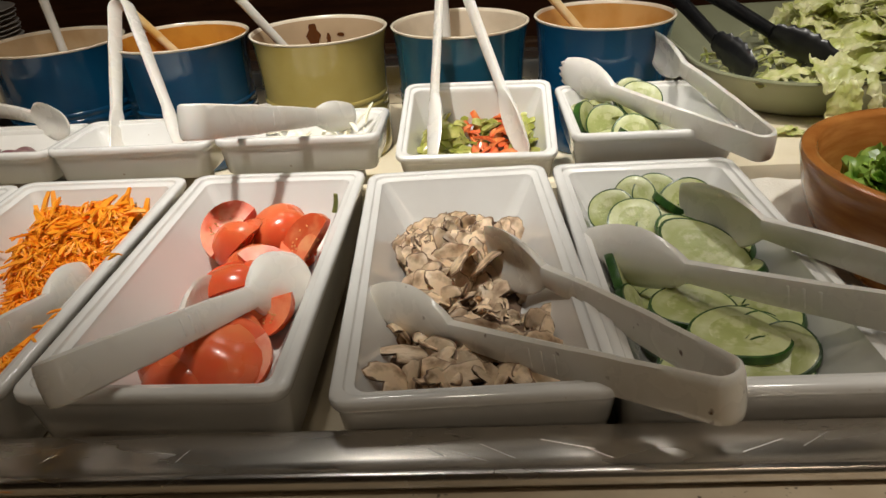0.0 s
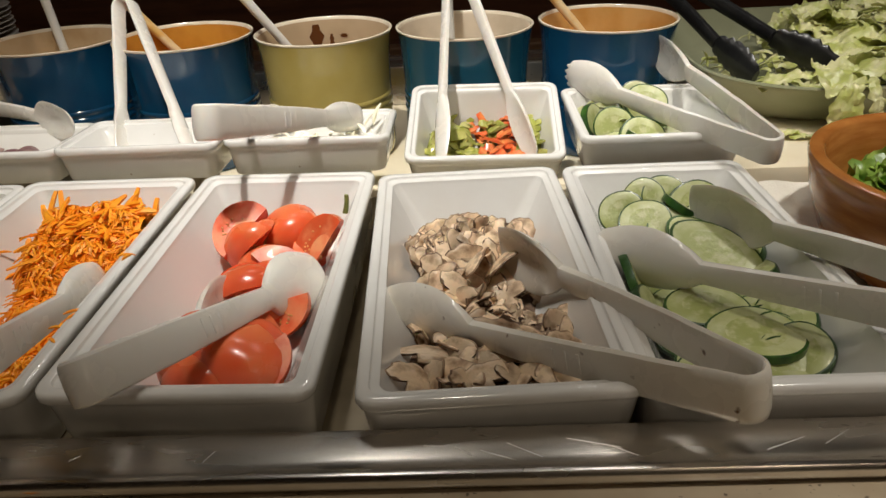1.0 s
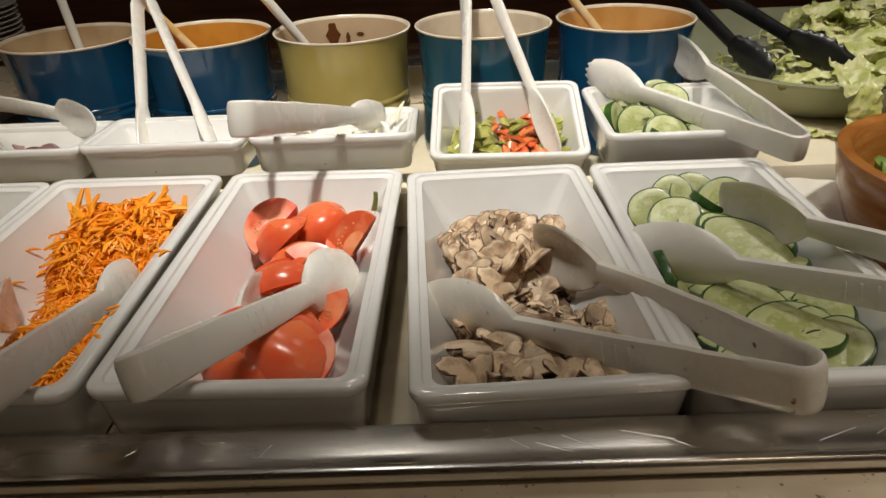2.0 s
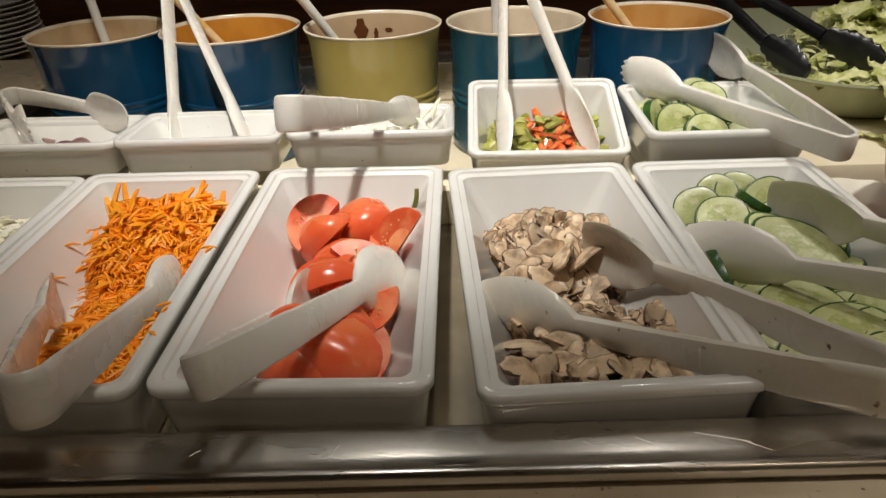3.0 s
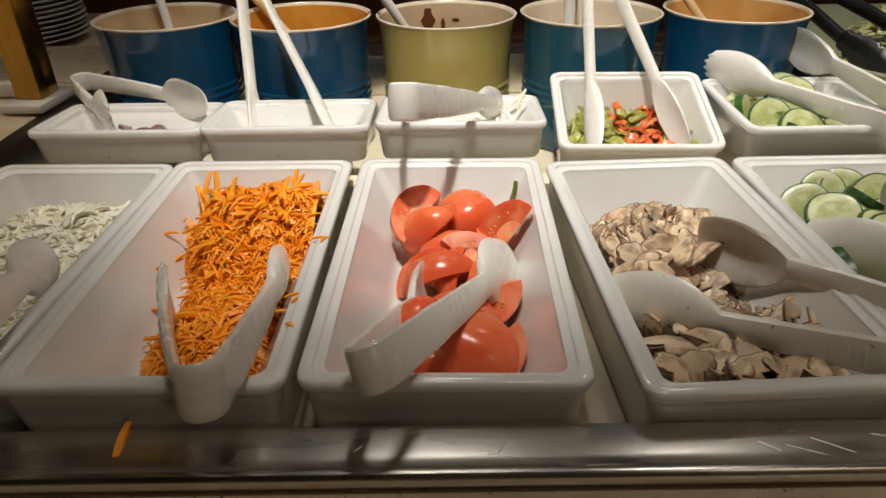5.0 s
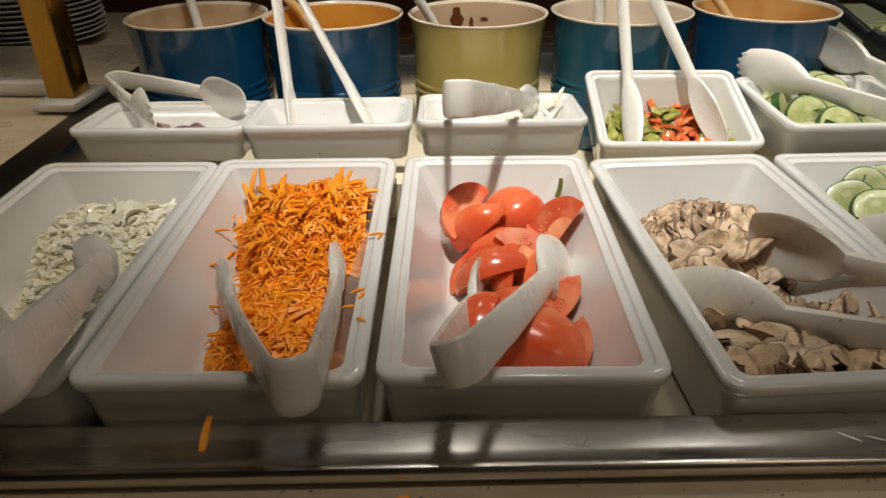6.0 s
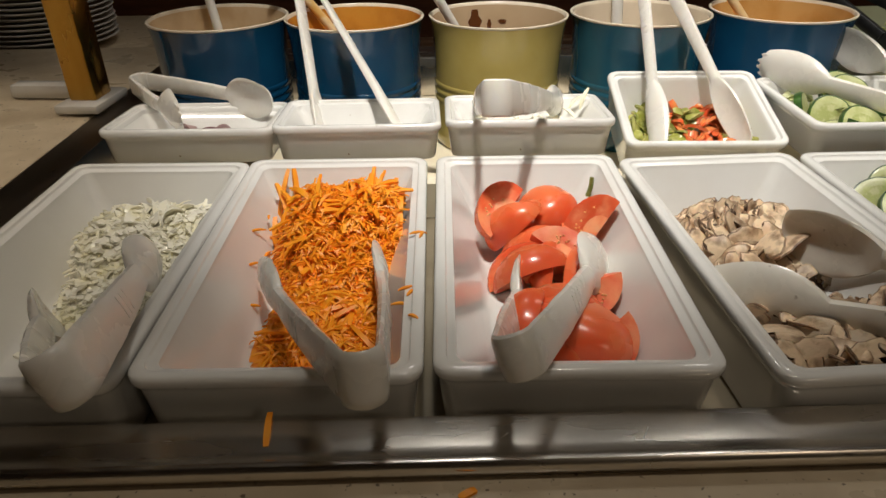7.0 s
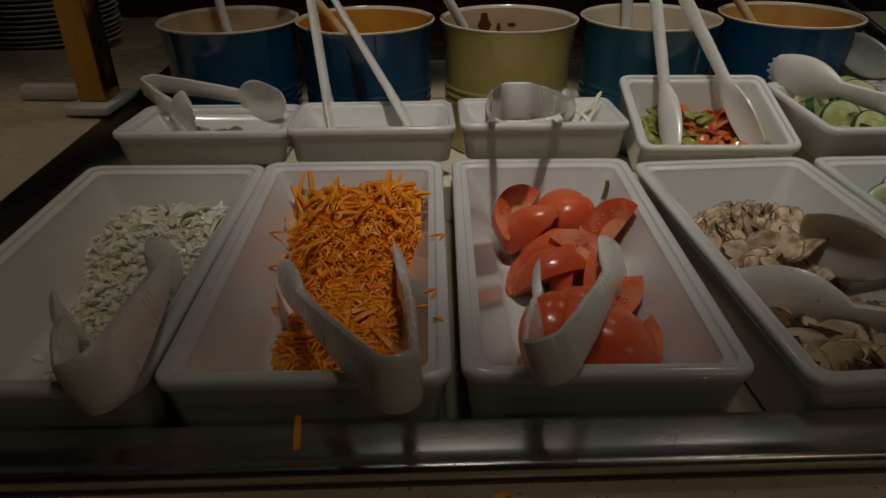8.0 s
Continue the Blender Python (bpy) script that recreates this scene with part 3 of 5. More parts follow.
serving_tongs((-0.032, 0.474, 1.002), (-0.130, 0.664, 0.944), (-0.040, 0.688, 0.944), "white plastic tongs resting on the grated carrot", "white tongs", band=0.032, head=0.040)
serving_tongs((-0.178, 0.470, 1.010), (-0.276, 0.620, 0.948), (-0.206, 0.655, 0.974), "white plastic tongs resting on the sliced onion", "white tongs", band=0.032, head=0.042)
serving_tongs((0.592, 0.510, 1.000), (0.384, 0.690, 0.952), (0.474, 0.742, 0.966), "white plastic tongs lying across the cucumber dish", "white tongs", band=0.033, head=0.056)
serving_tongs((0.556, 0.795, 0.993), (0.516, 1.056, 1.024), (0.404, 1.000, 1.010), "white plastic tongs lying across the small cucumber dish", "white tongs", toothed="one", band=0.028, head=0.048)
serving_tongs((0.056, 0.742, 1.059), (0.152, 0.958, 0.986), (0.058, 0.966, 0.984), "white plastic tongs jutting out over a small dish", "white tongs", band=0.030, head=0.034)
serving_tongs((-0.147, 1.096, 1.100), (-0.118, 0.930, 0.962), (-0.022, 0.895, 0.968), "white plastic tongs standing up in a small dish", "white tongs", band=0.020, head=0.022, bowed=0.0, twist=10)
serving_tongs((0.268, 1.085, 1.125), (0.246, 0.888, 0.962), (0.345, 0.905, 0.960), "white plastic tongs standing in the pepper dish", "white tongs", band=0.018, head=0.032, bowed=0.0, twist=-20)
serving_tongs((-0.345, 1.020, 0.998), (-0.178, 0.945, 0.998), (-0.262, 0.905, 0.996), "white plastic tongs lying in a small dish", "white tongs", toothed="one", band=0.022, head=0.046)


# ---- food ----
def scatter_mesh(name, pieces, material, label, category, kind="stuff"):
    """pieces: (verts, faces, material index) joined in one mesh."""
    verts, faces, idx = [], [], []
    for v, f, mi in pieces:
        base = len(verts)
        verts += v
        faces += [[base + i for i in face] for face in f]
        idx += mi if isinstance(mi, list) else [mi] * len(f)
    me = bpy.data.meshes.new(name)
    me.from_pydata([tuple(v) for v in verts], [], faces)
    for m in (material if isinstance(material, (list, tuple)) else [material]):
        me.materials.append(m)
    me.polygons.foreach_set("material_index", idx)
    me.polygons.foreach_set("use_smooth", [True] * len(me.polygons))
    me.set_sharp_from_angle(angle=radians(45))
    return tagged(new(name, me), label, category, "", kind)


def strip(m, length, width, thick, bend, twist=0.0, n=5, taper=0.6):
    """A shred: a thin bar bent in an arc, tapered at both ends."""
    verts, faces = [], []
    for i in range(n + 1):
        f = i / n
        a = bend * (f - 0.5)
        rad = length / bend if abs(bend) > 1e-3 else None
        c = Vector((rad * math.sin(a), 0, rad * (math.cos(a) - 1))) if rad else Vector((length * (f - 0.5), 0, 0))
        s = 1 - taper * abs(2 * f - 1) ** 3
        tw = twist * (f - 0.5)
        u = Vector((math.sin(a) * 0, math.cos(tw), math.sin(tw)))
        w = Vector((math.sin(a), -math.sin(tw), math.cos(a) * math.cos(tw)))
        for su, sw in ((-1, -1), (1, -1), (1, 1), (-1, 1)):
            verts.append(m @ (c + u * su * width / 2 * s + w * sw * thick / 2 * s))
    for i in range(n):
        for k in range(4):
            a, b = i * 4 + k, i * 4 + (k + 1) % 4
            faces.append((a, b, b + 4, a + 4))
    faces += [(3, 2, 1, 0), tuple(4 * n + k for k in range(4))]
    return verts, faces


def heap(base, x0, x1, y0, y1, height):
    """The packed inside of a heap, under its loose pieces."""
    bm = bmesh.new()
    nx, ny = 22, 34
    grid = [[bm.verts.new(base @ Vector((x0 + (x1 - x0) * i / nx, y0 + (y1 - y0) * j / ny, max(0.0065, height(x0 + (x1 - x0) * i / nx, y0 + (y1 - y0) * j / ny) - 0.0015)))) for i in range(nx + 1)]
            for j in range(ny + 1)]
    for j in range(ny):
        for i in range(nx):
            if max(v.co.z for v in (grid[j][i], grid[j][i + 1], grid[j + 1][i + 1], grid[j + 1][i])) - FLOOR_Z > 0.0085:
                bm.faces.new((grid[j][i], grid[j][i + 1], grid[j + 1][i + 1], grid[j + 1][i]))
    bmesh.ops.delete(bm, geom=[v for v in bm.verts if not v.link_faces], context="VERTS")
    return bm


def bumpy(x, y, s, amp):
    return amp * noise.noise(Vector((x * s, y * s, 1.7)))


def ease(a, b, v):
    t = max(0.0, min(1.0, (v - a) / (b - a)))
    return t * t * (3 - 2 * t)


# inside of a large dish, in its own coordinates: the walls slope inwards to the floor
def wall_x(z):
    return 0.0697 - (0.055 - z) * 0.55


def wall_y(z):
    return 0.1407 - (0.055 - z) * 0.55


# grated carrot: heaped at the far end against one wall
def carrot_h(x, y):
    back = (0.044 * ease(-0.01, 0.085, y) + 0.022 * ease(-0.15, -0.05, y)) * (1 - 0.75 * ease(0.098, 0.120, y))
    side = ease(-0.052, -0.015, x + 0.012 * ease(0.0, -0.12, y) + bumpy(x, y, 30, 0.01))
    return 0.004 + (back - 0.006) * side + bumpy(x, y, 45, 0.005) * side


random.seed(5)
base = in_dish("carrot")
bm = heap(base, -0.062, 0.066, -0.128, 0.134, lambda x, y: carrot_h(x, y) + 0.0002)
pieces = []
for k in range(5200):
    x, y = random.uniform(-0.058, 0.062), random.uniform(-0.124, 0.128)
    h = carrot_h(x, y)
    if h < 0.013 and random.random() > 0.02:
        continue
    z = max(0.0075, h + random.uniform(-0.001, 0.0055) + 0.003 * noise.noise(Vector((x * 90, y * 90, 4))))
    if abs(x) > wall_x(z) - 0.004 or abs(y) > wall_y(z) - 0.004:
        continue
    coarse = random.random() < (0.10 if y > 0.055 else 0.015)
    length = random.uniform(0.030, 0.054) if coarse else random.uniform(0.008, 0.026)
    width = random.uniform(0.0032, 0.0048) if coarse else random.uniform(0.0010, 0.0021)
    tilt = 34 if coarse else 22
    m = base @ pose(x, y, z, random.uniform(-35, 35), random.uniform(-tilt, tilt), random.uniform(0, 360))
    v, f = strip(m, length, width, width * random.uniform(0.45, 0.8), random.uniform(0.3, 1.3) if coarse else random.uniform(0.6, 3.2), random.uniform(-1.8, 1.8), taper=0.35)
    pieces.append((v, f, 0))
# coarse sticks fanned over the far end
for x, y, z, up, turn, length in ((-0.051, 0.126, 0.046, -58, 70, 0.050), (-0.047, 0.112, 0.044, -42, 118, 0.046), (-0.038, 0.128, 0.049, -62, 100, 0.042), (-0.014, 0.124, 0.046, 14, -14, 0.060),
                                  (0.008, 0.118, 0.045, 6, 168, 0.052), (0.034, 0.127, 0.049, -56, 88, 0.046), (0.041, 0.124, 0.046, -48, 105, 0.036), (0.056, 0.122, 0.045, -64, 85, 0.034),
                                  (-0.034, 0.100, 0.044, -30, 130, 0.050), (-0.020, 0.092, 0.044, 20, 150, 0.046), (-0.044, 0.092, 0.038, -48, 60, 0.036), (0.020, 0.108, 0.047, 12, 30, 0.044),
                                  (-0.030, 0.070, 0.038, 12, 120, 0.044), (-0.050, 0.076, 0.032, -52, 96, 0.030), (-0.008, 0.074, 0.042, 10, 60, 0.040), (0.046, 0.100, 0.045, -20, 20, 0.040),
                                  (0.004, 0.098, 0.047, 10, -35, 0.050), (-0.024, 0.114, 0.048, -20, 150, 0.044)):
    v, f = strip(base @ pose(x, y, z, random.uniform(-20, 20), up, turn), length, random.uniform(0.0042, 0.0056), 0.0030, random.uniform(0.3, 0.9), 0.5, n=7, taper=0.3)
    pieces.append((v, f, 0))
for x, y, z, turn in ((0.0805, 0.012, 0.0655, 20), (0.083, 0.008, 0.066, 75), (0.0745, -0.062, 0.0625, 30), (0.077, -0.068, 0.063, 60), (0.0700, -0.078, 0.060, 10), (0.079, -0.1, 0.0655, 140),
                      (-0.052, 0.05, 0.026, 80), (-0.056, 0.02, 0.034, 40), (-0.060, 0.06, 0.044, 30), (-0.050, -0.02, 0.020, 15), (-0.048, -0.105, 0.022, 85), (-0.056, 0.085, 0.044, 100)):
    v, f = strip(base @ pose(x, y, z, 0, 8, turn), random.uniform(0.009, 0.016), 0.0022, 0.0014, 0.8)
    pieces.append((v, f, 0))
me_core = finish(bm, "core", CARROT)
pieces.append(([v.co.copy() for v in me_core.vertices], [list(p.vertices) for p in me_core.polygons], 0))
scatter_mesh("grated_carrot", pieces, CARROT, "heap of bright orange grated carrot in a white dish", "carrot")
# shreds dropped on the rail and counter
for (x, y, z, turn, length, w) in ((-0.0915, 0.4955, 0.9512, 96, 0.026, 0.0036), (0.018, 0.455, 0.9412, 30, 0.010, 0.004)):
    v, f = strip(pose(x, y, z, 0, 0, turn), length, w, 0.0020, 0.5, taper=0.15)
    scatter_mesh("carrot_shred", [(v, f, 0)], CARROT, "single orange carrot shred dropped on the steel rail", "carrot", kind="")


def placed(mesh, name, m, label, category, group):
    ob = new(name, mesh)
    ob.matrix_basis = m
    return tagged(ob, label, category, group)


# sliced onion: pale translucent slivers and dice, heaped at the far end and along one side
def onion_h(x, y):
    far = 0.036 * ease(-0.06, 0.07, y) * (1 - 0.55 * ease(0.085, 0.125, y)) + 0.012 * ease(-0.16, -0.04, y)
    side = ease(-0.062, -0.020, x + 0.35 * (y - 0.09) * 0.3 + bumpy(x, y, 28, 0.012))
    return 0.004 + far * side + bumpy(x, y, 50, 0.004) * side


random.seed(11)
base = in_dish("onion")
pieces = []
for k in range(2600):
    x, y = random.uniform(-0.058, 0.062), random.uniform(-0.122, 0.128)
    h = onion_h(x, y)
    if h < 0.009 and random.random() > 0.04:
        continue
    z = max(0.0075, h + random.uniform(-0.001, 0.005))
    if abs(x) > wall_x(z) - 0.003 or abs(y) > wall_y(z) - 0.003:
        continue
    m = base @ pose(x, y, z, random.uniform(-32, 32), random.uniform(-28, 28), random.uniform(0, 360))
    if random.random() < 0.78:
        v, f = strip(m, random.uniform(0.004, 0.010), random.uniform(0.003, 0.006), random.uniform(0.0012, 0.0028), random.uniform(0.2, 0.8), n=2, taper=0.2)
    else:
        v, f = strip(m, random.uniform(0.012, 0.028), random.uniform(0.0018, 0.0042), 0.0009, random.uniform(0.6, 2.4), random.uniform(-1.5, 1.5), taper=0.3)
    pieces.append((v, f, 0))
# whole curls of layer at the far end
for k in range(16):
    px, py = random.uniform(0.0, 0.050), random.uniform(0.060, 0.116)
    m = base @ pose(px, py, onion_h(px, py) + random.uniform(0.002, 0.008), random.uniform(-70, -20), random.uniform(-30, 30), random.uniform(0, 360))
    v, f = strip(m, random.uniform(0.022, 0.036), random.uniform(0.007, 0.013), 0.0012, random.uniform(1.4, 2.8), 0.5, n=8)
    pieces.append((v, f, 0))
me_core = finish(heap(base, -0.062, 0.064, -0.126, 0.130, lambda x, y: onion_h(x, y) + 0.0015), "core", ONION)
pieces.append(([v.co.copy() for v in me_core.vertices], [list(p.vertices) for p in me_core.polygons], 0))
scatter_mesh("sliced_onion", pieces, ONION, "heap of translucent white sliced and diced onion", "onion")


# tomato wedges: skin on the round side, flesh, pale pith and seeds on the two cut faces
def tomato_wedge(radius, span, squash, seed, seeds=True):
    random.seed(seed)
    bm = bmesh.new()
    lon, lat = 12, 14
    half = radians(span) / 2
    grid = []
    for j in range(lat + 1):
        th = math.pi * j / lat
        row = []
        for i in range(lon + 1):
            a = -half + 2 * half * i / lon
            r = radius * (1 + 0.05 * math.cos(4 * a) * math.sin(th)) * (1 - 0.10 * math.exp(-((th / 0.35) ** 2)))
            row.append(bm.verts.new((r * math.sin(th) * math.cos(a), r * math.sin(th) * math.sin(a), r * squash * math.cos(th))))
        grid.append(row)
    for j in range(lat):
        for i in range(lon):
            bm.faces.new((grid[j][i], grid[j + 1][i], grid[j + 1][i + 1], grid[j][i + 1])).material_index = 0
    # cut faces, hollowed where the seed chambers are
    for i, sgn in ((0, -1), (lon, 1)):
        outer = [grid[j][i] for j in range(lat + 1)]
        a = -half if i == 0 else half
        out = Vector((math.cos(a), math.sin(a), 0))
        nrm = Vector((-math.sin(a), math.cos(a), 0)) * sgn
        rings = [outer]
        for f, d in ((0.84, 0.0), (0.70, -0.0010), (0.45, -0.0014), (0.28, 0.0), (0.10, 0.0005)):
            ring = []
            for j in range(lat + 1):
                p = outer[j].co * f
                ring.append(bm.verts.new(p + nrm * (d + random.uniform(-0.0004, 0.0004)) * math.sin(math.pi * j / lat) * min(1, 3 * f)))
            rings.append(ring)
        for q, (r0, r1) in enumerate(zip(rings, rings[1:])):
            for j in range(lat):
                bm.faces.new((r0[j], r0[j + 1], r1[j + 1], r1[j])).material_index = (1, 1, 1, 2, 2)[q]
        bm.faces.new(rings[-1]).material_index = 2
        if seeds:
            for k in range(11):
                th = random.uniform(0.5, 2.6)
                f = random.uniform(0.42, 0.72)
                p = Vector((radius * f * math.sin(th) * math.cos(a), radius * f * math.sin(th) * math.sin(a), radius * squash * f * math.cos(th))) - nrm * 0.0007
                made = bmesh.ops.create_icosphere(bm, subdivisions=1, radius=0.0009)["verts"]
                for v in made:
                    v.co = Vector((v.co.x * 1.5, v.co.y, v.co.z * 1.2)) + p
                for fc in {fc for v in made for fc in v.link_faces}:
                    fc.material_index = 3
    bmesh.ops.remove_doubles(bm, verts=bm.verts, dist=0.00005)
    return finish(bm, "tomato_wedge", [TOMATO_SKIN, TOMATO_FLESH, TOMATO_PITH, SEED], angle=35)


WEDGES = [tomato_wedge(0.029, 84, 1.10, 3), tomato_wedge(0.030, 104, 1.05, 4), tomato_wedge(0.032, 62, 1.08, 5), tomato_wedge(0.029, 165, 1.05, 6), tomato_wedge(0.037, 120, 1.30, 7), tomato_wedge(0.023, 70, 1.25, 8)]
base = in_dish("tomato")


def wedge_in_dish(p, skin, axis, which):
    """Lays a wedge with its skin turned one way and its long axis another, pushed clear of the floor and walls."""
    x = Vector(skin).normalized()
    z = Vector(axis)
    z = (z - x * z.dot(x)).normalized()
    m = Matrix((x, z.cross(x), z)).transposed().to_4x4()
    m.translation = Vector(p) - x * 0.016
    co = [m @ v.co for v in WEDGES[which].vertices]
    m.translation.z += max(0.0, 0.008 - min(c.z for c in co))
    over = max(c.x - wall_x(c.z) for c in co)
    under = max(-c.x - wall_x(c.z) for c in co)
    m.translation.x += 0.8 * (max(0.0, under) - max(0.0, over))
    m.translation.y -= max(0.0, max(c.y - wall_y(c.z) for c in co)) - max(0.0, max(-c.y - wall_y(c.z) for c in co))
    placed(WEDGES[which], "tomato_wedge", base @ m, "juicy red tomato wedge in a white dish", "tomato", "tomato wedges")


def cut_in_dish(p, face, edge, which):
    """Lays a wedge with one cut face turned one way; edge points along that face to its skin."""
    h = radians((84, 104, 62, 165, 120, 70)[which]) / 2
    n = Vector(face).normalized()
    b = Vector(edge)
    b = (b - n * b.dot(n)).normalized()
    wedge_in_dish(p, b * math.cos(h) - n * math.sin(h), b.cross(n), which)


# at the far end
cut_in_dish((-0.034, 0.086, 0.045), (0.30, -0.62, 0.72), (-0.75, 0.25, 0.50), 1)
wedge_in_dish((-0.014, 0.064, 0.036), (-0.55, -0.65, 0.45), (0.30, 0.1, 0.85), 5)
wedge_in_dish((0.016, 0.078, 0.046), (0.02, -0.72, 0.68), (0.75, 0.35, 0.35), 3)
cut_in_dish((0.046, 0.060, 0.043), (-0.45, -0.70, 0.55), (-0.70, 0.15, 0.45), 2)
wedge_in_dish((-0.036, 0.066, 0.018), (-0.70, -0.55, 0.25), (0.4, -0.3, 0.6), 2)
wedge_in_dish((0.006, 0.044, 0.030), (0.05, -0.45, 0.85), (1.0, -0.1, 0.0), 2)
cut_in_dish((-0.022, 0.028, 0.016), (0.05, -0.82, 0.55), (-0.3, 0.5, 0.8), 2)
wedge_in_dish((-0.030, 0.008, 0.012), (-0.2, -0.2, 0.9), (0.9, 0.2, 0.0), 2)
wedge_in_dish((0.000, 0.008, 0.020), (-0.60, -0.30, 0.70), (0.45, 0.85, 0.1), 5)
cut_in_dish((0.022, 0.030, 0.018), (0.1, -0.5, 0.85), (0.5, 0.7, 0.0), 1)
wedge_in_dish((0.026, 0.100, 0.016), (0.0, 0.2, 0.9), (1.0, 0.0, 0.0), 0)
wedge_in_dish((-0.010, 0.104, 0.016), (0.0, 0.2, 0.9), (1.0, 0.2, 0.0), 0)
wedge_in_dish((0.044, 0.074, 0.018), (0.6, 0.2, 0.5), (0.2, 0.9, 0.0), 0)
# in the middle, against one wall
cut_in_dish((0.028, -0.026, 0.025), (-0.10, -0.72, 0.66), (0.25, -0.60, -0.72), 1)
wedge_in_dish((0.040, 0.004, 0.014), (0.2, -0.2, 0.9), (0.3, 0.9, 0.0), 2)
wedge_in_dish((0.006, -0.046, 0.012), (-0.3, -0.2, 0.9), (0.8, -0.3, 0.0), 2)
# at the near end
wedge_in_dish((0.006, -0.084, 0.032), (-0.25, -0.40, 0.85), (0.90, -0.42, -0.08), 4)
cut_in_dish((0.036, -0.094, 0.018), (0.15, -0.55, 0.80), (0.6, -0.6, -0.3), 0)
wedge_in_dish((-0.036, -0.078, 0.014), (-0.5, -0.3, 0.8), (0.5, 0.8, 0.0), 2)
wedge_in_dish((-0.026, -0.102, 0.014), (-0.3, -0.5, 0.8), (0.9, -0.2, 0.0), 2)
wedge_in_dish((0.030, -0.066, 0.014), (0.3, 0.2, 0.9), (0.8, 0.5, 0.0), 2)
bm = bmesh.new()
rod(bm, (0.153, 0.797, 0.944), (0.156, 0.800, 0.962), 0.0026, 0.0021, 8, bow=(0.001, 0, 0))
solid("tomato_stalk", bm, STALK, "short green tomato stalk against the dish wall", "stalk")


# mushrooms: thin slices in the outline of a cap and stem, dark gills between
def mushroom_slice(size, seed):
    random.seed(seed)
    outline = []
    for k in range(13):
        a = math.pi * k / 12
        outline.append((size * math.cos(a), size * 0.78 * math.sin(a) ** 0.8))
    stem = 0.32 + random.uniform(-0.06, 0.08)
    outline += [(-size * 0.96, -size * 0.16), (-size * 0.72, -size * 0.26), (-size * stem, -size * 0.10), (-size * stem * 0.9, -size * 0.62), (-size * stem * 0.5, -size * 0.78),
                (size * stem * 0.5, -size * 0.78), (size * stem * 0.9, -size * 0.62), (size * stem, -size * 0.10), (size * 0.72, -size * 0.26), (size * 0.96, -size * 0.16)]
    outline = [(x * random.uniform(0.90, 1.07), y * random.uniform(0.86, 1.08)) for x, y in outline]
    warp = random.uniform(-0.30, 0.30) * size
    bm = bmesh.new()
    thick = 0.0013

    def up(x, y, s):
        return Vector((x, y, s * thick + warp * ((x / size) ** 2 - 0.3) + 0.09 * size * math.sin(2.0 * y / size + seed) + 0.04 * size * math.sin(2.6 * x / size + 2 * seed)))
    rows = []
    for f, s in ((0.45, 1), (0.78, 1), (0.95, 0.7), (1.0, 0.0), (0.95, -0.7), (0.78, -1), (0.45, -1)):
        rows.append([bm.verts.new(up(x * f, y * f, s)) for x, y in outline])
    n = len(outline)
    for q, (a, b) in enumerate(zip(rows, rows[1:])):
        for i in range(n):
            j = (i + 1) % n
            face = bm.faces.new((a[i], a[j], b[j], b[i]))
            gill = i in (13, 14, 20, 21)
            face.material_index = (2 if gill else 1) if q in (2, 3) else (2 if gill and q in (1, 4) else 0)
    bm.faces.new(rows[0])
    bm.faces.new(rows[-1][::-1])
    return finish(bm, "mushroom_slice", [MUSH_FLESH, MUSH_EDGE, MUSH_GILL_GAP], angle=75)


def mushroom_h(x, y):
    pile = 0.037 * math.exp(-((x + 0.004) / 0.062) ** 2 - ((y - 0.070) / 0.046) ** 2)
    low = 0.022 * ease(0.06, -0.02, y) + 0.014
    dip = 0.024 * math.exp(-((x + 0.040) / 0.030) ** 2 - ((y + 0.030) / 0.034) ** 2) + 0.024 * math.exp(-((x - 0.036) / 0.040) ** 2 - ((y + 0.010) / 0.036) ** 2)
    return 0.006 + max(0.002, max(pile, low) - dip) + bumpy(x, y, 40, 0.004)


SLICES = [mushroom_slice(random.Random(k).uniform(0.0135, 0.022), 30 + k) for k in range(18)]
random.seed(8)
base = in_dish("mushroom")
count = 0
while count < 215:
    x, y = random.uniform(-0.058, 0.058), random.uniform(-0.126, 0.114)
    if count < 135:
        y = random.gauss(0.060, 0.026)
        x = random.gauss(-0.006, 0.032)
    z = mushroom_h(x, y) - random.uniform(-0.004, 0.004)
    if abs(x) > wall_x(z) - 0.007 or abs(y) > wall_y(z) - 0.007:
        continue
    if (mushroom_h(x, y) < 0.012 or (x > -0.006 and -0.045 < y < 0.036)) and random.random() < 0.85:
        continue
    if y > 0.0:
        # the pile: slices on edge, fanned against each other in loose bunches
        bunch = 70 * noise.noise(Vector((x * 34, y * 34, 6)))
        m = base @ pose(x, y, max(0.014, z), 0, 0, 90 * noise.noise(Vector((x * 22, y * 22, 2))) + random.uniform(-25, 25)) @ pose(0, 0, 0, 50 + bunch * 0.4 + random.uniform(-22, 22), random.uniform(-30, 30), 0)
        m = m @ pose(0, 0, 0, 0, 0, random.uniform(0, 360))
    else:
        m = base @ pose(x, y, max(0.012, z), random.uniform(5, 62), random.uniform(-45, 45), random.uniform(-80, 80)) @ Matrix.Diagonal((random.uniform(0.9, 1.25), random.uniform(0.65, 0.95), 1, 1))
    placed(SLICES[random.randrange(18)], "mushroom_slice", m, "thin raw mushroom slice with brown gills", "mushroom", "mushroom slices")
    count += 1
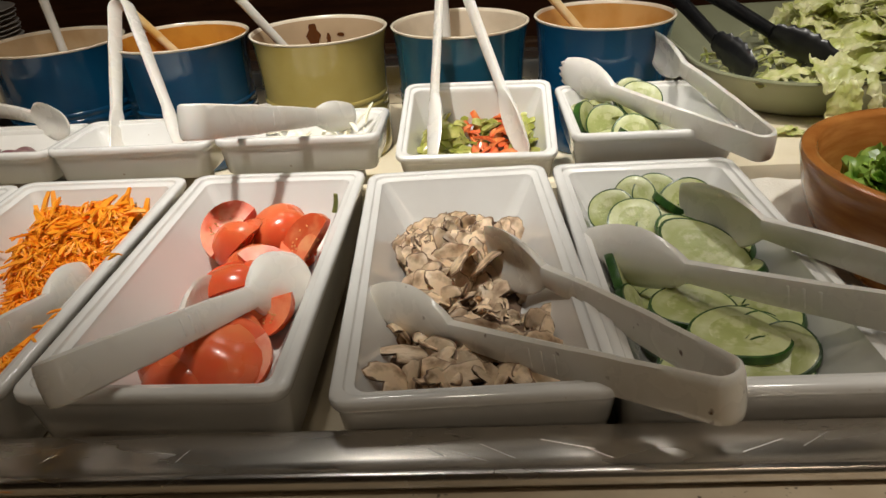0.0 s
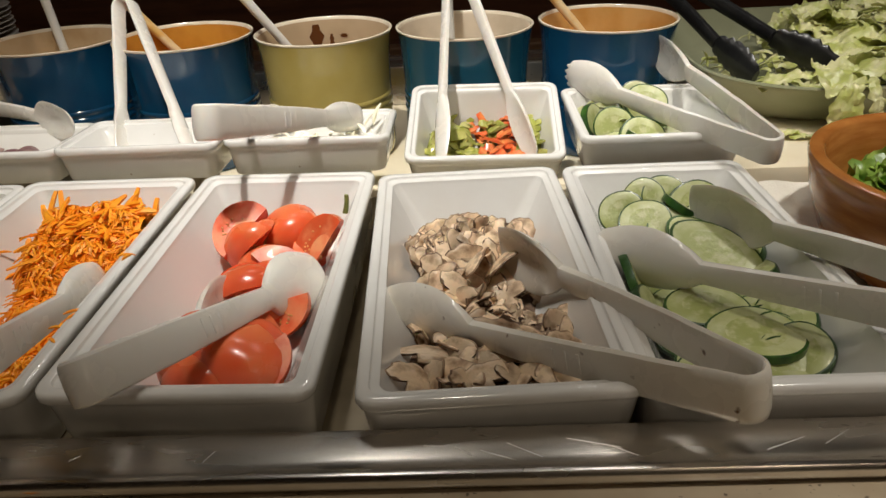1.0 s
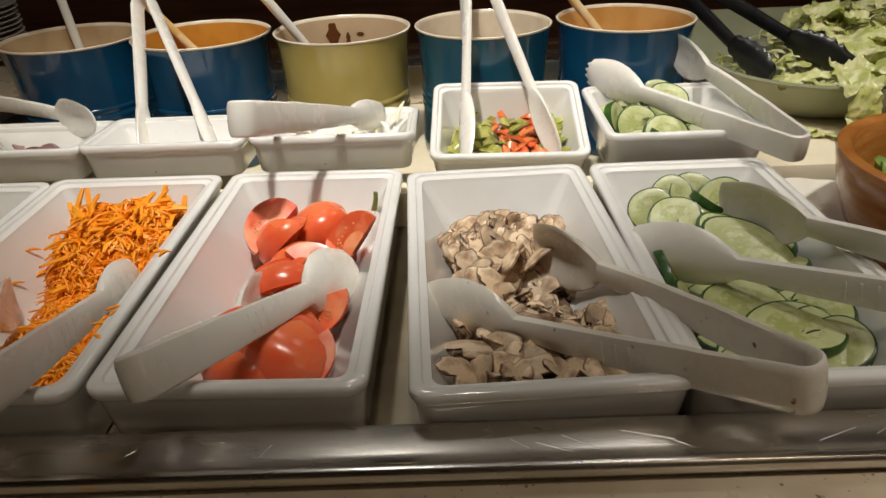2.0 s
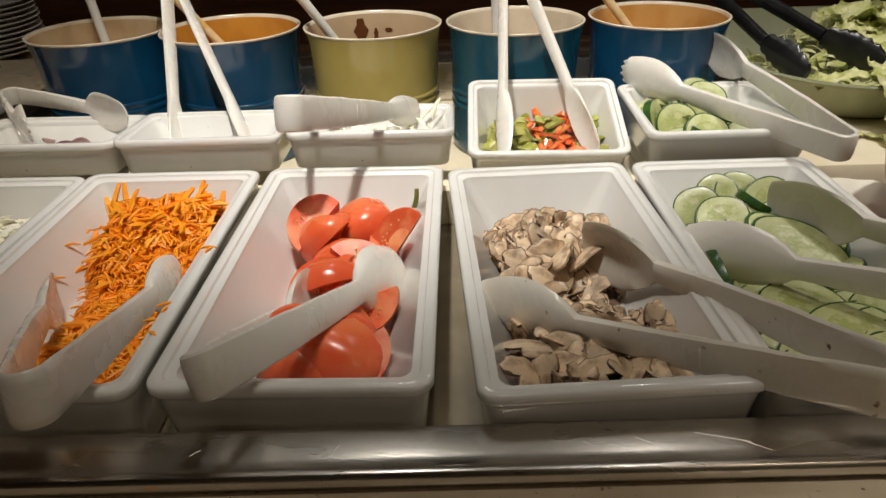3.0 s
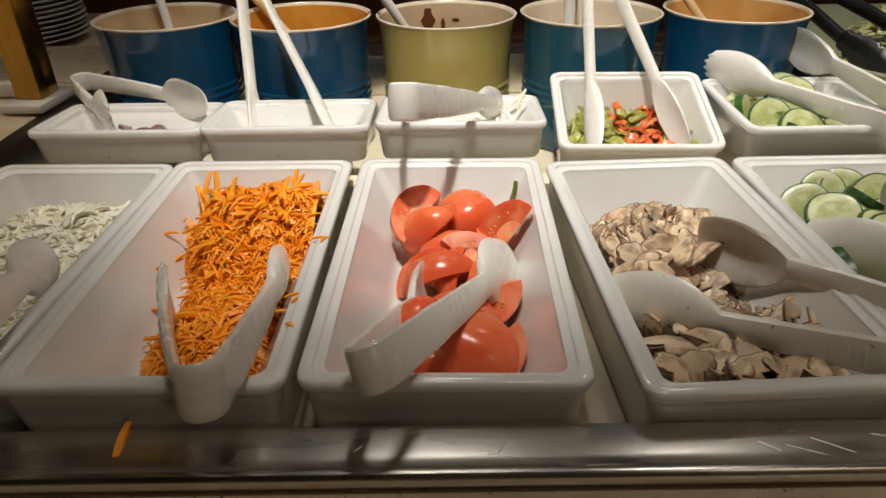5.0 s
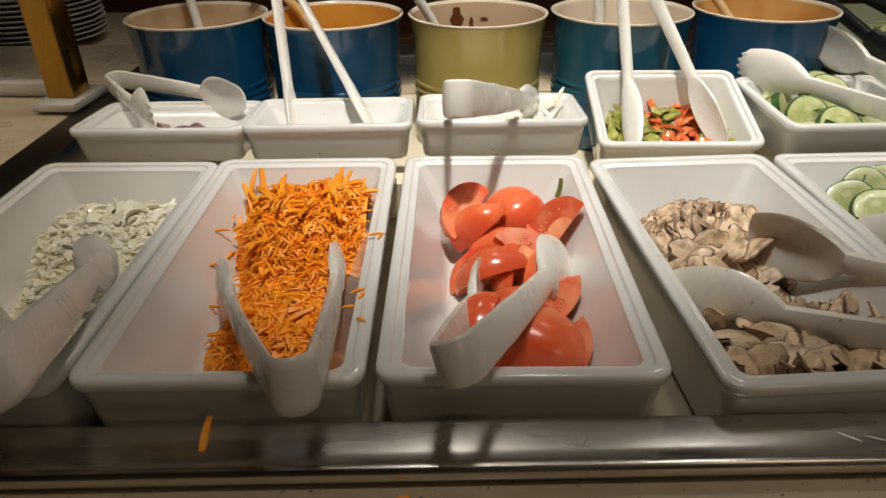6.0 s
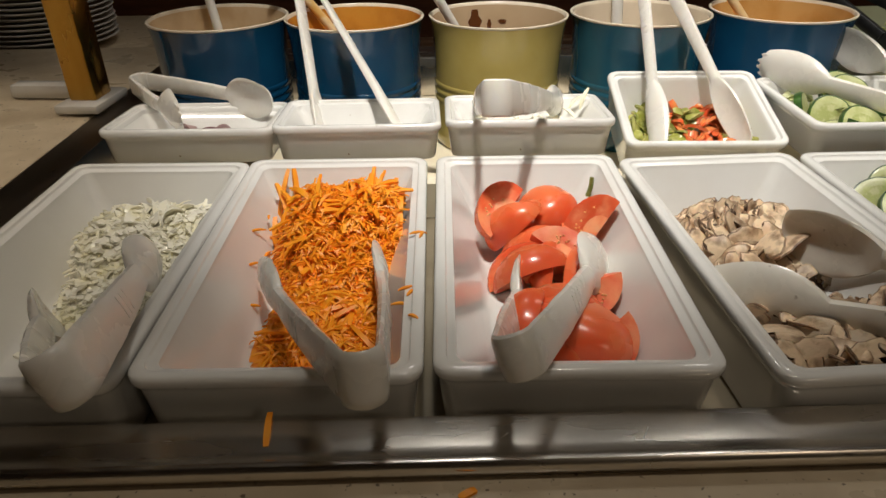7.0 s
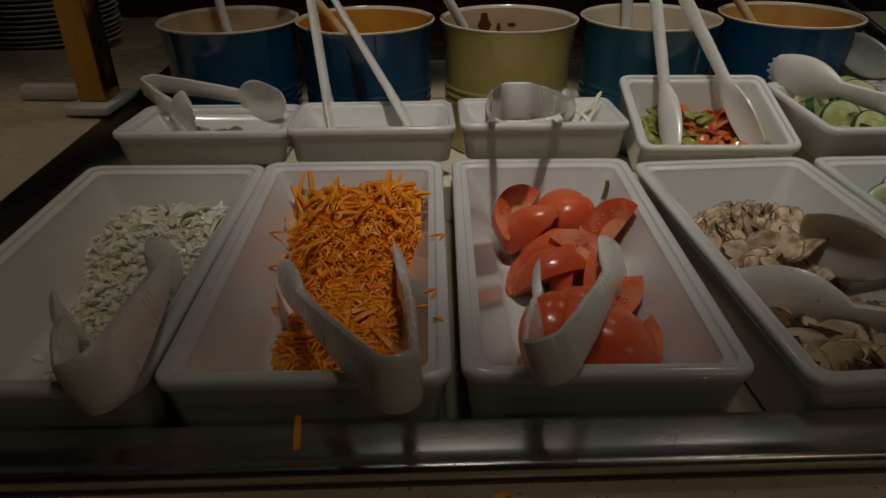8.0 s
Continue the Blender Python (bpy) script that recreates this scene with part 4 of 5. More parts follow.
# small dark scraps in the hollow
for k in range(50):
    x, y = random.uniform(-0.006, 0.052), random.uniform(-0.044, 0.036)
    placed(SLICES[random.randrange(18)], "mushroom_scrap", base @ pose(x, y, max(0.010, mushroom_h(x, y) - 0.002), random.uniform(-60, 60), random.uniform(-60, 60), random.uniform(0, 360)) @ Matrix.Scale(random.uniform(0.22, 0.46), 4),
           "small broken mushroom scrap", "mushroom", "mushroom scraps")
big_slice = mushroom_slice(0.026, 77)
for x, y, z, rx, ry, rz, sx, sy in ((-0.002, 0.022, 0.044, 52, -14, 250, 1.0, 0.85), (0.026, 0.034, 0.040, 30, 22, 200, 1.0, 0.8), (0.004, -0.098, 0.038, 14, 4, 15, 1.05, 0.85),
                                    (-0.040, -0.084, 0.036, 18, 6, -8, 1.1, 0.42), (-0.014, -0.072, 0.034, 20, -6, 24, 0.9, 0.5), (-0.024, -0.108, 0.032, 10, -6, 60, 0.75, 0.6),
                                    (0.046, -0.090, 0.032, 30, 38, 80, 0.95, 0.45), (0.034, -0.078, 0.032, 34, 30, 70, 0.9, 0.4), (0.056, -0.046, 0.030, 30, -30, 30, 0.8, 0.6), (-0.050, -0.058, 0.034, 40, 50, 80, 1.0, 0.5)):
    placed(big_slice, "mushroom_slice", base @ pose(x, y, z, rx, ry, rz) @ Matrix.Diagonal((sx, sy, 1, 1)), "large raw mushroom slice with brown gills", "mushroom", "mushroom slices")
# one gill-dark sheet under the slices: painted shade in their gaps, and packed scraps
me_core = finish(heap(base, -0.062, 0.062, -0.126, 0.128, lambda x, y: mushroom_h(x, y) - 0.006), "core", MUSH_GILL_GAP)
scatter_mesh("mushroom_scraps", [([v.co.copy() for v in me_core.vertices], [list(p.vertices) for p in me_core.polygons], 0)], MUSH_GILL_GAP, "dark sheet beneath the slices for shaded gaps and packed mushroom scraps", "mushroom")


# cucumber: round slices with a dark skin, pale flesh and a seeded core
def cucumber_slice(radius, thick, seed, oval=1.0):
    random.seed(seed)
    bm = bmesh.new()
    n = 28
    lean = random.uniform(-0.25, 0.25)
    warp = random.uniform(-0.08, 0.08)

    def ring(f, z):
        return [bm.verts.new((radius * f * oval * math.cos(2 * math.pi * i / n), radius * f * math.sin(2 * math.pi * i / n) * (1 + 0.03 * math.sin(3 * i / n * 6.28 + seed)),
                              z + lean * 0.1 * radius * f * math.cos(2 * math.pi * i / n) + warp * radius * f * f * math.cos(4 * math.pi * i / n))) for i in range(n)]
    rows = [ring(0.05, thick / 2), ring(0.52, thick / 2), ring(0.58, thick / 2 + 0.0002), ring(0.925, thick / 2), ring(0.985, thick * 0.44), ring(1.0, 0), ring(0.985, -thick * 0.44),
            ring(0.925, -thick / 2), ring(0.58, -thick / 2 - 0.0002), ring(0.52, -thick / 2), ring(0.05, -thick / 2)]
    kind = (2, 2, 1, 0, 0, 0, 0, 1, 2, 2)
    for q, (a, b) in enumerate(zip(rows, rows[1:])):
        for i in range(n):
            bm.faces.new((a[i], a[(i + 1) % n], b[(i + 1) % n], b[i])).material_index = kind[q]
    bm.faces.new(rows[0]).material_index = 2
    bm.faces.new(rows[-1][::-1]).material_index = 2
    return finish(bm, "cucumber_slice", [CUKE_SKIN, CUKE_FLESH, CUKE_CORE], angle=45)


DISCS = [cucumber_slice(0.0215, 0.0072, 1), cucumber_slice(0.0230, 0.0064, 2, 1.1), cucumber_slice(0.0200, 0.0085, 3), cucumber_slice(0.0236, 0.0075, 4, 1.25)]
LONG = cucumber_slice(0.0225, 0.0060, 9, 1.9)
base = in_dish("cucumber")


def cuke_in_dish(p, normal, along, mesh, label="fresh cucumber slice with dark green skin", grow=1.0):
    """Lays a slice with its cut face turned one way and its longer axis another, pushed clear of the floor and walls."""
    n = Vector(normal).normalized()
    a = Vector(along)
    a = (a - n * a.dot(n)).normalized()
    m = Matrix((a, n.cross(a), n)).transposed().to_4x4()
    m = m @ Matrix.Diagonal((grow, grow, 1, 1))
    m.translation = Vector(p)
    co = [m @ v.co for v in mesh.vertices]
    m.translation.z += max(0.0, 0.008 - min(c.z for c in co))
    m.translation.x += max(0.0, max(-c.x - wall_x(c.z) for c in co)) - max(0.0, max(c.x - wall_x(c.z) for c in co))
    m.translation.y += max(0.0, max(-c.y - wall_y(c.z) for c in co)) - max(0.0, max(c.y - wall_y(c.z) for c in co))
    placed(mesh, "cucumber_slice", base @ m, label, "cucumber", "cucumber slices in the large dish")


for p, normal, along, which, grow in (
        ((-0.040, 0.100, 0.045), (-0.35, -0.70, 0.60), (1, 0.2, 0.4), 0, 1.0), ((-0.024, 0.082, 0.044), (-0.10, -0.62, 0.75), (1, 0.3, 0.2), 1, 0.95), ((0.004, 0.122, 0.049), (-0.15, -0.78, 0.60), (1, 0, 0), 0, 1.0),
        ((-0.014, 0.128, 0.047), (-0.35, -0.70, 0.60), (1, 0, 0), 2, 1.0), ((0.014, 0.100, 0.047), (0.55, 0.25, 0.80), (0.85, -0.5, -0.2), 0, 0.95), ((0.036, 0.112, 0.044), (0.10, -0.72, 0.70), (1, 0, 0.2), 3, 1.0),
        ((0.002, 0.074, 0.039), (-0.05, -0.60, 0.80), (1, 0, 0), 1, 1.05), ((0.044, 0.080, 0.036), (0.0, -0.60, 0.80), (1, 0, 0), 3, 1.0), ((-0.030, 0.052, 0.030), (0.3, -0.40, 0.85), (0, 1, 0), 1, 1.0),
        ((-0.056, 0.046, 0.036), (0.86, 0.05, 0.50), (0, 1, 0), 1, 1.0), ((-0.052, 0.002, 0.034), (0.86, -0.05, 0.50), (0, 1, 0), 3, 1.0), ((-0.050, -0.036, 0.030), (0.84, -0.10, 0.52), (0, 1, 0), 1, 1.0),
        ((0.058, 0.004, 0.034), (-0.45, 0.30, 0.80), (0.3, 1, 0), 0, 1.0), ((0.060, -0.022, 0.030), (-0.40, 0.25, 0.85), (0.4, 1, 0), 2, 1.0), ((0.040, -0.006, 0.024), (-0.2, -0.2, 0.95), (1, 0, 0), 3, 1.0),
        ((-0.008, -0.040, 0.035), (-0.05, -0.06, 1.0), (1, -0.2, 0), 3, 1.08), ((-0.028, -0.056, 0.027), (-0.25, -0.30, 0.90), (0.6, -0.7, 0), 1, 1.0), ((0.012, -0.076, 0.037), (-0.04, -0.05, 1.0), (1, -0.05, 0), 3, 1.18),
        ((0.018, -0.088, 0.027), (0.06, -0.08, 1.0), (1, 0.1, 0), 3, 1.15), ((0.048, -0.070, 0.028), (0.15, -0.55, 0.80), (0.5, -0.8, 0), 2, 1.05), ((-0.020, -0.088, 0.020), (-0.1, -0.4, 0.9), (1, 0.3, 0), 1, 1.0),
        ((0.050, -0.096, 0.024), (0.45, -0.35, 0.80), (0.4, -0.8, 0), 1, 1.0), ((0.030, -0.104, 0.020), (0.25, -0.40, 0.88), (0.9, -0.4, 0), 0, 1.0), ((-0.004, -0.106, 0.018), (0.0, -0.3, 0.95), (1, 0, 0), 3, 1.0),
        ((-0.040, -0.100, 0.016), (0.2, -0.2, 0.95), (1, 0, 0), 2, 1.0), ((0.020, -0.052, 0.022), (0.1, -0.1, 0.98), (1, 0, 0), 3, 1.1), ((0.056, -0.046, 0.026), (-0.3, -0.3, 0.9), (0.3, -0.9, 0), 1, 1.0),
        ((0.066, -0.056, 0.034), (-0.55, -0.20, 0.80), (0.2, 1, 0), 1, 1.0), ((0.066, -0.088, 0.032), (-0.50, -0.35, 0.80), (0.3, 1, 0), 0, 1.0), ((0.062, -0.110, 0.024), (-0.2, -0.5, 0.85), (1, 0, 0), 3, 1.0),
        ((0.066, 0.036, 0.036), (-0.55, -0.10, 0.80), (0.2, 1, 0), 2, 1.0), ((0.030, -0.116, 0.028), (0.1, -0.5, 0.85), (1, 0, 0), 1, 1.0),
        ((0.010, 0.020, 0.022), (0, -0.2, 0.95), (1, 0, 0), 3, 1.1), ((-0.024, 0.014, 0.018), (0.1, -0.1, 0.95), (1, 0, 0), 1, 1.1), ((-0.010, -0.012, 0.018), (0, 0, 1), (1, 0, 0), 3, 1.1), ((0.020, 0.092, 0.022), (0, -0.2, 0.95), (1, 0, 0), 3, 1.1),
        ((-0.030, 0.090, 0.022), (0, -0.2, 0.95), (1, 0, 0), 3, 1.0)):
    cuke_in_dish(p, normal, along, DISCS[which], grow=grow)
for p, normal, along in (((0.022, 0.030, 0.043), (-0.12, -0.42, 0.90), (0.68, -0.74, -0.10)), ((0.040, 0.046, 0.036), (0.0, -0.40, 0.92), (0.60, -0.80, -0.10))):
    cuke_in_dish(p, normal, along, LONG, "long oval cucumber slice cut on the slant")
random.seed(4)
for k in range(9):
    x, y = random.uniform(-0.058, 0.035), random.uniform(-0.052, 0.045)
    placed(DISCS[k % 3], "cucumber_slice", PCUKE_M @ pose(x, y, 0.016 + random.uniform(0, 0.010), random.uniform(5, 35), random.uniform(-15, 15), random.uniform(0, 360)),
           "cucumber slice in a small white dish", "cucumber", "cucumber slices in the small dish")
for x, y, z, rx, ry, rz, which in ((-0.040, -0.020, 0.034, 66, 0, -10, 0), (-0.014, -0.040, 0.028, 52, 5, 5, 1), (0.006, 0.030, 0.040, 50, 0, 8, 1), (-0.002, 0.040, 0.042, 60, 0, 2, 0), (0.020, -0.044, 0.022, 40, 5, -5, 2),
                                   (-0.058, 0.000, 0.032, 60, 30, 40, 2), (0.03, 0.0, 0.022, 20, 0, 0, 3)):
    placed(DISCS[which], "cucumber_slice", PCUKE_M @ pose(x, y, z, rx, ry, rz), "cucumber slice in a small white dish", "cucumber", "cucumber slices in the small dish")
pieces = []
for k in range(40):
    m = PCUKE_M @ pose(-0.05 + random.uniform(-0.014, 0.02), random.uniform(-0.02, 0.05), 0.020 + random.uniform(0, 0.018), random.uniform(-50, 50), random.uniform(-60, 20), random.uniform(0, 360))
    v, f = strip(m, random.uniform(0.014, 0.030), random.uniform(0.004, 0.009), 0.0014, random.uniform(0.4, 1.4))
    pieces.append((v, f, 0))
scatter_mesh("cucumber_strips", pieces, CUKE_FLESH, "pale green cucumber strips in a small dish", "cucumber")


# chopped peppers in the tilted dish
random.seed(14)
pieces = []
for k in range(190):
    x, y = random.uniform(-0.062, 0.062), random.uniform(-0.050, 0.050)
    z = 0.010 + 0.016 * (1 - ease(-0.05, 0.06, y) * 0.3) + random.uniform(-0.006, 0.008) + bumpy(x, y, 50, 0.006)
    red = (noise.noise(Vector((x * 38 + 4, y * 30, 9))) + 0.9 * math.exp(-((x - 0.022) / 0.028) ** 2) - 0.42) > 0.10
    m = PEPPER_M @ pose(x, y, z, random.uniform(-50, 50), random.uniform(-50, 50), random.uniform(0, 360))
    v, f = strip(m, random.uniform(0.012, 0.030), random.uniform(0.007, 0.014), random.uniform(0.0020, 0.0036), random.uniform(0.5, 1.9), random.uniform(-0.8, 0.8), n=7, taper=0.5)
    pieces.append((v, f, 1 if red else 0))
for x, y, z, rx, rz, l, red in ((0.030, 0.010, 0.036, -40, 30, 0.040, 1), (0.012, -0.002, 0.032, 30, 160, 0.034, 1), (-0.030, 0.005, 0.034, 20, 20, 0.032, 0), (-0.056, 0.0, 0.030, 50, 85, 0.04, 0), (0.040, -0.030, 0.030, 10, 10, 0.04, 1),
                                (-0.015, -0.025, 0.030, 10, 150, 0.03, 0), (0.052, 0.01, 0.032, 40, 60, 0.03, 0), (0.0, -0.04, 0.028, 10, 0, 0.03, 0), (-0.04, 0.03, 0.032, 30, 120, 0.032, 0)):
    v, f = strip(PEPPER_M @ pose(x, y, z, rx, 0, rz), l, 0.015, 0.0035, 1.1, 0.6, n=9, taper=0.45)
    pieces.append((v, f, red))
scatter_mesh("chopped_peppers", pieces, [PEPPER_GREEN, PEPPER_RED], "wet chopped green and red pepper pieces", "pepper")

# chopped white onion in the shallow dish, a dark onion scrap in the next but one
random.seed(15)
pieces = []
for k in range(130):
    m = EGG_M @ pose(random.uniform(-0.05, 0.066), random.uniform(-0.030, 0.036), 0.012 + random.uniform(0, 0.012), random.uniform(-40, 40), random.uniform(-40, 40), random.uniform(0, 360))
    v, f = strip(m, random.uniform(0.008, 0.022), random.uniform(0.003, 0.006), 0.0014, random.uniform(0.5, 1.8))
    pieces.append((v, f, 0))
for x, y, z, up, turn, l in ((0.066, 0.020, 0.044, -62, 40, 0.026), (0.058, 0.030, 0.038, -40, 20, 0.022), (0.050, 0.012, 0.032, -15, 120, 0.022)):
    v, f = strip(EGG_M @ pose(x, y, z, 0, up, turn), l, 0.005, 0.0016, 0.8)
    pieces.append((v, f, 0))
scatter_mesh("chopped_onion", pieces, ONION, "scraps of chopped white onion in a shallow dish", "onion")
RED_ONION = mat("purple_onion", (0.16, 0.06, 0.07), 0.35, second=(0.34, 0.22, 0.20), scale=80, spread=0.2)
for x, y, turn in ((0.010, 0.000, 20), (0.022, 0.012, 70), (-0.02, 0.02, 130)):
    v, f = strip(SCRAP_M @ pose(x, y, 0.020, 25, 10, turn), 0.028, 0.012, 0.0022, 1.2, 0.4, n=7)
    scatter_mesh("onion_scrap", [(v, f, 0)], RED_ONION, "dark purple onion scrap lying in a shallow dish", "onion", kind="")


# ---- lettuce bowl, wooden bowl ----
def crumpled_leaf(m, size, seed, curl=0.5, ruffle=1.0):
    """A torn leaf: a ruffled sheet with a ragged edge, given thickness."""
    rnd = random.Random(seed)
    ox, oy = rnd.uniform(0, 50), rnd.uniform(0, 50)
    asp = rnd.uniform(0.55, 1.0)
    rings, segs = 6, 26
    top = []
    for s in (1, -1):
        rows = []
        for q in range(rings + 1):
            f = q / rings
            row = []
            for i in range(segs):
                a = 2 * math.pi * i / segs
                edge = 1 + 0.04 * math.sin(9 * a + ox) + 0.30 * noise.noise(Vector((ox + 1.6 * math.cos(a), oy + 1.6 * math.sin(a), seed * 0.37)))
                x, y = size * f * edge * math.cos(a), size * asp * f * edge * math.sin(a)
                z = curl * size * (f * f * 0.55 * math.cos(2 * a + ox)) + size * 0.24 * noise.noise(Vector((ox + x * 2.4 / size, oy + y * 2.4 / size, 2))) + ruffle * size * (0.11 * f * f * math.sin(5 * a + oy) + 0.05 * f * f * math.sin(9 * a + ox)) + size * 0.10 * noise.noise(Vector((ox + x * 4 / size, oy + y * 4 / size, 5)))
                row.append(m @ Vector((x, y, z + s * 0.0005)))
            rows.append(row)
        top.append(rows)
    verts, faces = [], []
    for rows in top:
        for row in rows:
            verts += row
    half = (rings + 1) * segs
    for s in (0, 1):
        for q in range(rings):
            for i in range(segs):
                a, b = s * half + q * segs + i, s * half + q * segs + (i + 1) % segs
                quad = (a, b, b + segs, a + segs)
                faces.append(quad if s == 0 else quad[::-1])
    for i in range(segs):
        a, b = rings * segs + i, rings * segs + (i + 1) % segs
        faces.append((a, b, half + b, half + a))
    return verts, faces


BOWL_M = pose(0.793, 1.172, 0.9490)
bm = bmesh.new()
loft(bm, [[(x, y, z) for x, y in rounded(0.225 - d, 0.228 - d, r, 12)] for d, z, r in (
    (0.050, 0.0, 0.08), (0.042, 0.001, 0.085), (0.034, 0.007, 0.095), (0.020, 0.026, 0.11), (0.009, 0.042, 0.12), (0.004, 0.0475, 0.125), (0.0, 0.0495, 0.128), (0.0006, 0.0515, 0.128),
    (0.004, 0.0518, 0.125), (0.009, 0.0485, 0.12), (0.026, 0.028, 0.11), (0.041, 0.012, 0.095), (0.060, 0.006, 0.08))])
solid("lettuce_bowl", bm, GREEN_BOWL, "wide pale green melamine bowl heaped with lettuce", "bowl", m=BOWL_M)
def lettuce_sheet(m, length, width, seed, bend=0.6, crumple=1.0, n=26, k=16):
    """A torn piece of iceberg: a thick-ribbed sheet, folded and crumpled at several scales, with a ragged edge."""
    rnd = random.Random(seed)
    o = Vector((rnd.uniform(0, 90), rnd.uniform(0, 90), rnd.uniform(0, 90)))
    verts, faces = [], []
    for side in (1, -1):
        for i in range(n + 1):
            u = i / n * 2 - 1
            for j in range(k + 1):
                w = j / k * 2 - 1
                rag = 1 + 0.22 * noise.noise(o + Vector((u * 2.2, w * 0.6, 7))) + 0.10 * noise.noise(o + Vector((u * 8, w * 2, 3)))
                end = 1 + 0.20 * noise.noise(o + Vector((u * 0.6, w * 2.4, 11))) + 0.08 * noise.noise(o + Vector((u, w * 8, 5)))
                x = length / 2 * u * end
                y = width / 2 * w * rag * (1 - 0.35 * abs(u) ** 3)
                p = Vector((x * 26, y * 26, 0))
                fold = abs(noise.noise(o + p * 0.9)) * 2 - 0.4 + 0.7 * (abs(noise.noise(o + p * 2.1)) - 0.2) + 0.45 * noise.noise(o + p * 5.0) + 0.25 * noise.noise(o + p * 11.0)
                z = crumple * 0.013 * fold - bend * (u * u) * length * 0.35 + bend * 0.5 * w * w * width * 0.3
                verts.append(m @ Vector((x, y, z + side * 0.0004)))
    half = (n + 1) * (k + 1)
    for side in (0, 1):
        for i in range(n):
            for j in range(k):
                a = side * half + i * (k + 1) + j
                quad = (a, a + 1, a + k + 2, a + k + 1)
                faces.append(quad if side else quad[::-1])
    rim = [j for j in range(k)] + [i * (k + 1) + k for i in range(n)] + [n * (k + 1) + j for j in range(k, 0, -1)] + [i * (k + 1) for i in range(n, 0, -1)]
    for a, b in zip(rim, rim[1:] + rim[:1]):
        faces.append((a, b, half + b, half + a))
    return verts, faces


random.seed(31)
pieces = []


def lettuce_top(x, y):
    edge = max(abs(x) / 0.19, abs(y) / 0.19, math.hypot(max(0, abs(x) - 0.08), max(0, abs(y) - 0.08)) / 0.108)
    return edge, 0.018 + 0.014 * edge ** 4 + 0.066 * math.exp(-((x - 0.060) / 0.100) ** 2 - ((y - 0.010) / 0.13) ** 2)


# fine shreds at the bottom, larger torn sheets over them
for k in range(520):
    x, y = random.uniform(-0.185, 0.185), random.uniform(-0.188, 0.188)
    edge, z = lettuce_top(x, y)
    if edge > 0.90 or (x < -0.06 and y > 0.03):
        continue
    v, f = strip(BOWL_M @ pose(x, y, z + random.uniform(-0.004, 0.005), random.uniform(-40, 40), random.uniform(-30, 30), random.uniform(0, 360)), random.uniform(0.018, 0.045), random.uniform(0.004, 0.010), 0.0011,
                 random.uniform(0.5, 2.2), random.uniform(-2.0, 2.0), n=7, taper=0.4)
    pieces.append((v, f, 0))
for k in range(100):
    x, y = random.uniform(-0.175, 0.175), random.uniform(-0.175, 0.175)
    edge, z = lettuce_top(x, y)
    if edge > 0.84 or (x < -0.05 and y > 0.0):
        continue
    big = x > -0.02
    v, f = lettuce_sheet(BOWL_M @ pose(x, y, z + random.uniform(0.0, 0.008), random.uniform(-24, 24), random.uniform(-24, 24), random.uniform(0, 360)),
                         random.uniform(0.080, 0.125) if big else random.uniform(0.025, 0.045), random.uniform(0.055, 0.085) if big else random.uniform(0.014, 0.026), 700 + k, random.uniform(0.0, 0.35), 0.9 if big else 0.6,
                         34 if big else 14, 22 if big else 8)
    pieces.append((v, f, 0))
# one sheet draped over the rim, down to the board, and a few shorter ones beside it
for x, y, z, rx, ry, rz, length, width, bend in ((0.692, 0.928, 0.966, 0, 76, -86, 0.080, 0.038, 0.06), (0.690, 0.962, 1.010, -6, 18, -92, 0.060, 0.050, 0.30), (0.722, 0.936, 0.988, 0, 66, -80, 0.050, 0.022, 0.2),
                                                 (0.655, 0.980, 1.004, -4, 8, 170, 0.085, 0.024, 0.15), (0.740, 0.970, 1.012, -6, 6, 10, 0.080, 0.040, 0.15)):
    v, f = lettuce_sheet(pose(x, y, z, rx, ry, rz), length, width, int(x * 1000) + int(z * 1000), bend, 0.8)
    pieces.append((v, f, 0))
scatter_mesh("shredded_lettuce", pieces, LETTUCE, "pale green torn iceberg lettuce spilling over a bowl", "lettuce")
for x, y, length, width, turn in ((0.634, 0.938, 0.030, 0.016, 20), (0.650, 0.944, 0.034, 0.020, 70), (0.664, 0.926, 0.040, 0.014, 120), (0.668, 0.908, 0.034, 0.012, 75)):
    v, f = lettuce_sheet(pose(x, y, 0.9530, 4, 4, turn), length, width, int(x * 999), 0.1, 0.45, 14, 8)
    scatter_mesh("lettuce_scrap", [(v, f, 0)], LETTUCE, "pale lettuce scrap dropped on the cutting board", "lettuce", kind="")

bm = bmesh.new()
lathe(bm, [(0.060, 0.0), (0.068, 0.001), (0.084, 0.014), (0.103, 0.040), (0.115, 0.070), (0.121, 0.096), (0.1225, 0.102), (0.1215, 0.1055), (0.1185, 0.1072), (0.1120, 0.1062), (0.1090, 0.1030), (0.1045, 0.080), (0.093, 0.046), (0.075, 0.022), (0.03, 0.014)], n=80)
WOOD_M = pose(0.678, 0.712, FLOOR_Z + 0.001)
solid("wooden_bowl", bm, WOOD_BOWL, "round oiled wooden bowl of green leaf lettuce", "bowl", m=WOOD_M)
random.seed(33)
pieces = []
for k in range(240):
    a, rr = random.uniform(0, 2 * math.pi), 0.082 * math.sqrt(random.random())
    z = 0.072 + 0.040 * (1 - (rr / 0.082) ** 2) - random.uniform(0, 0.02)
    v, f = crumpled_leaf(WOOD_M @ pose(rr * math.cos(a), rr * math.sin(a), z, random.uniform(-50, 50), random.uniform(-50, 50), random.uniform(0, 360)), random.uniform(0.010, 0.024), 500 + k, random.uniform(0.5, 1.2), 1.8)
    pieces.append((v, f, 0))
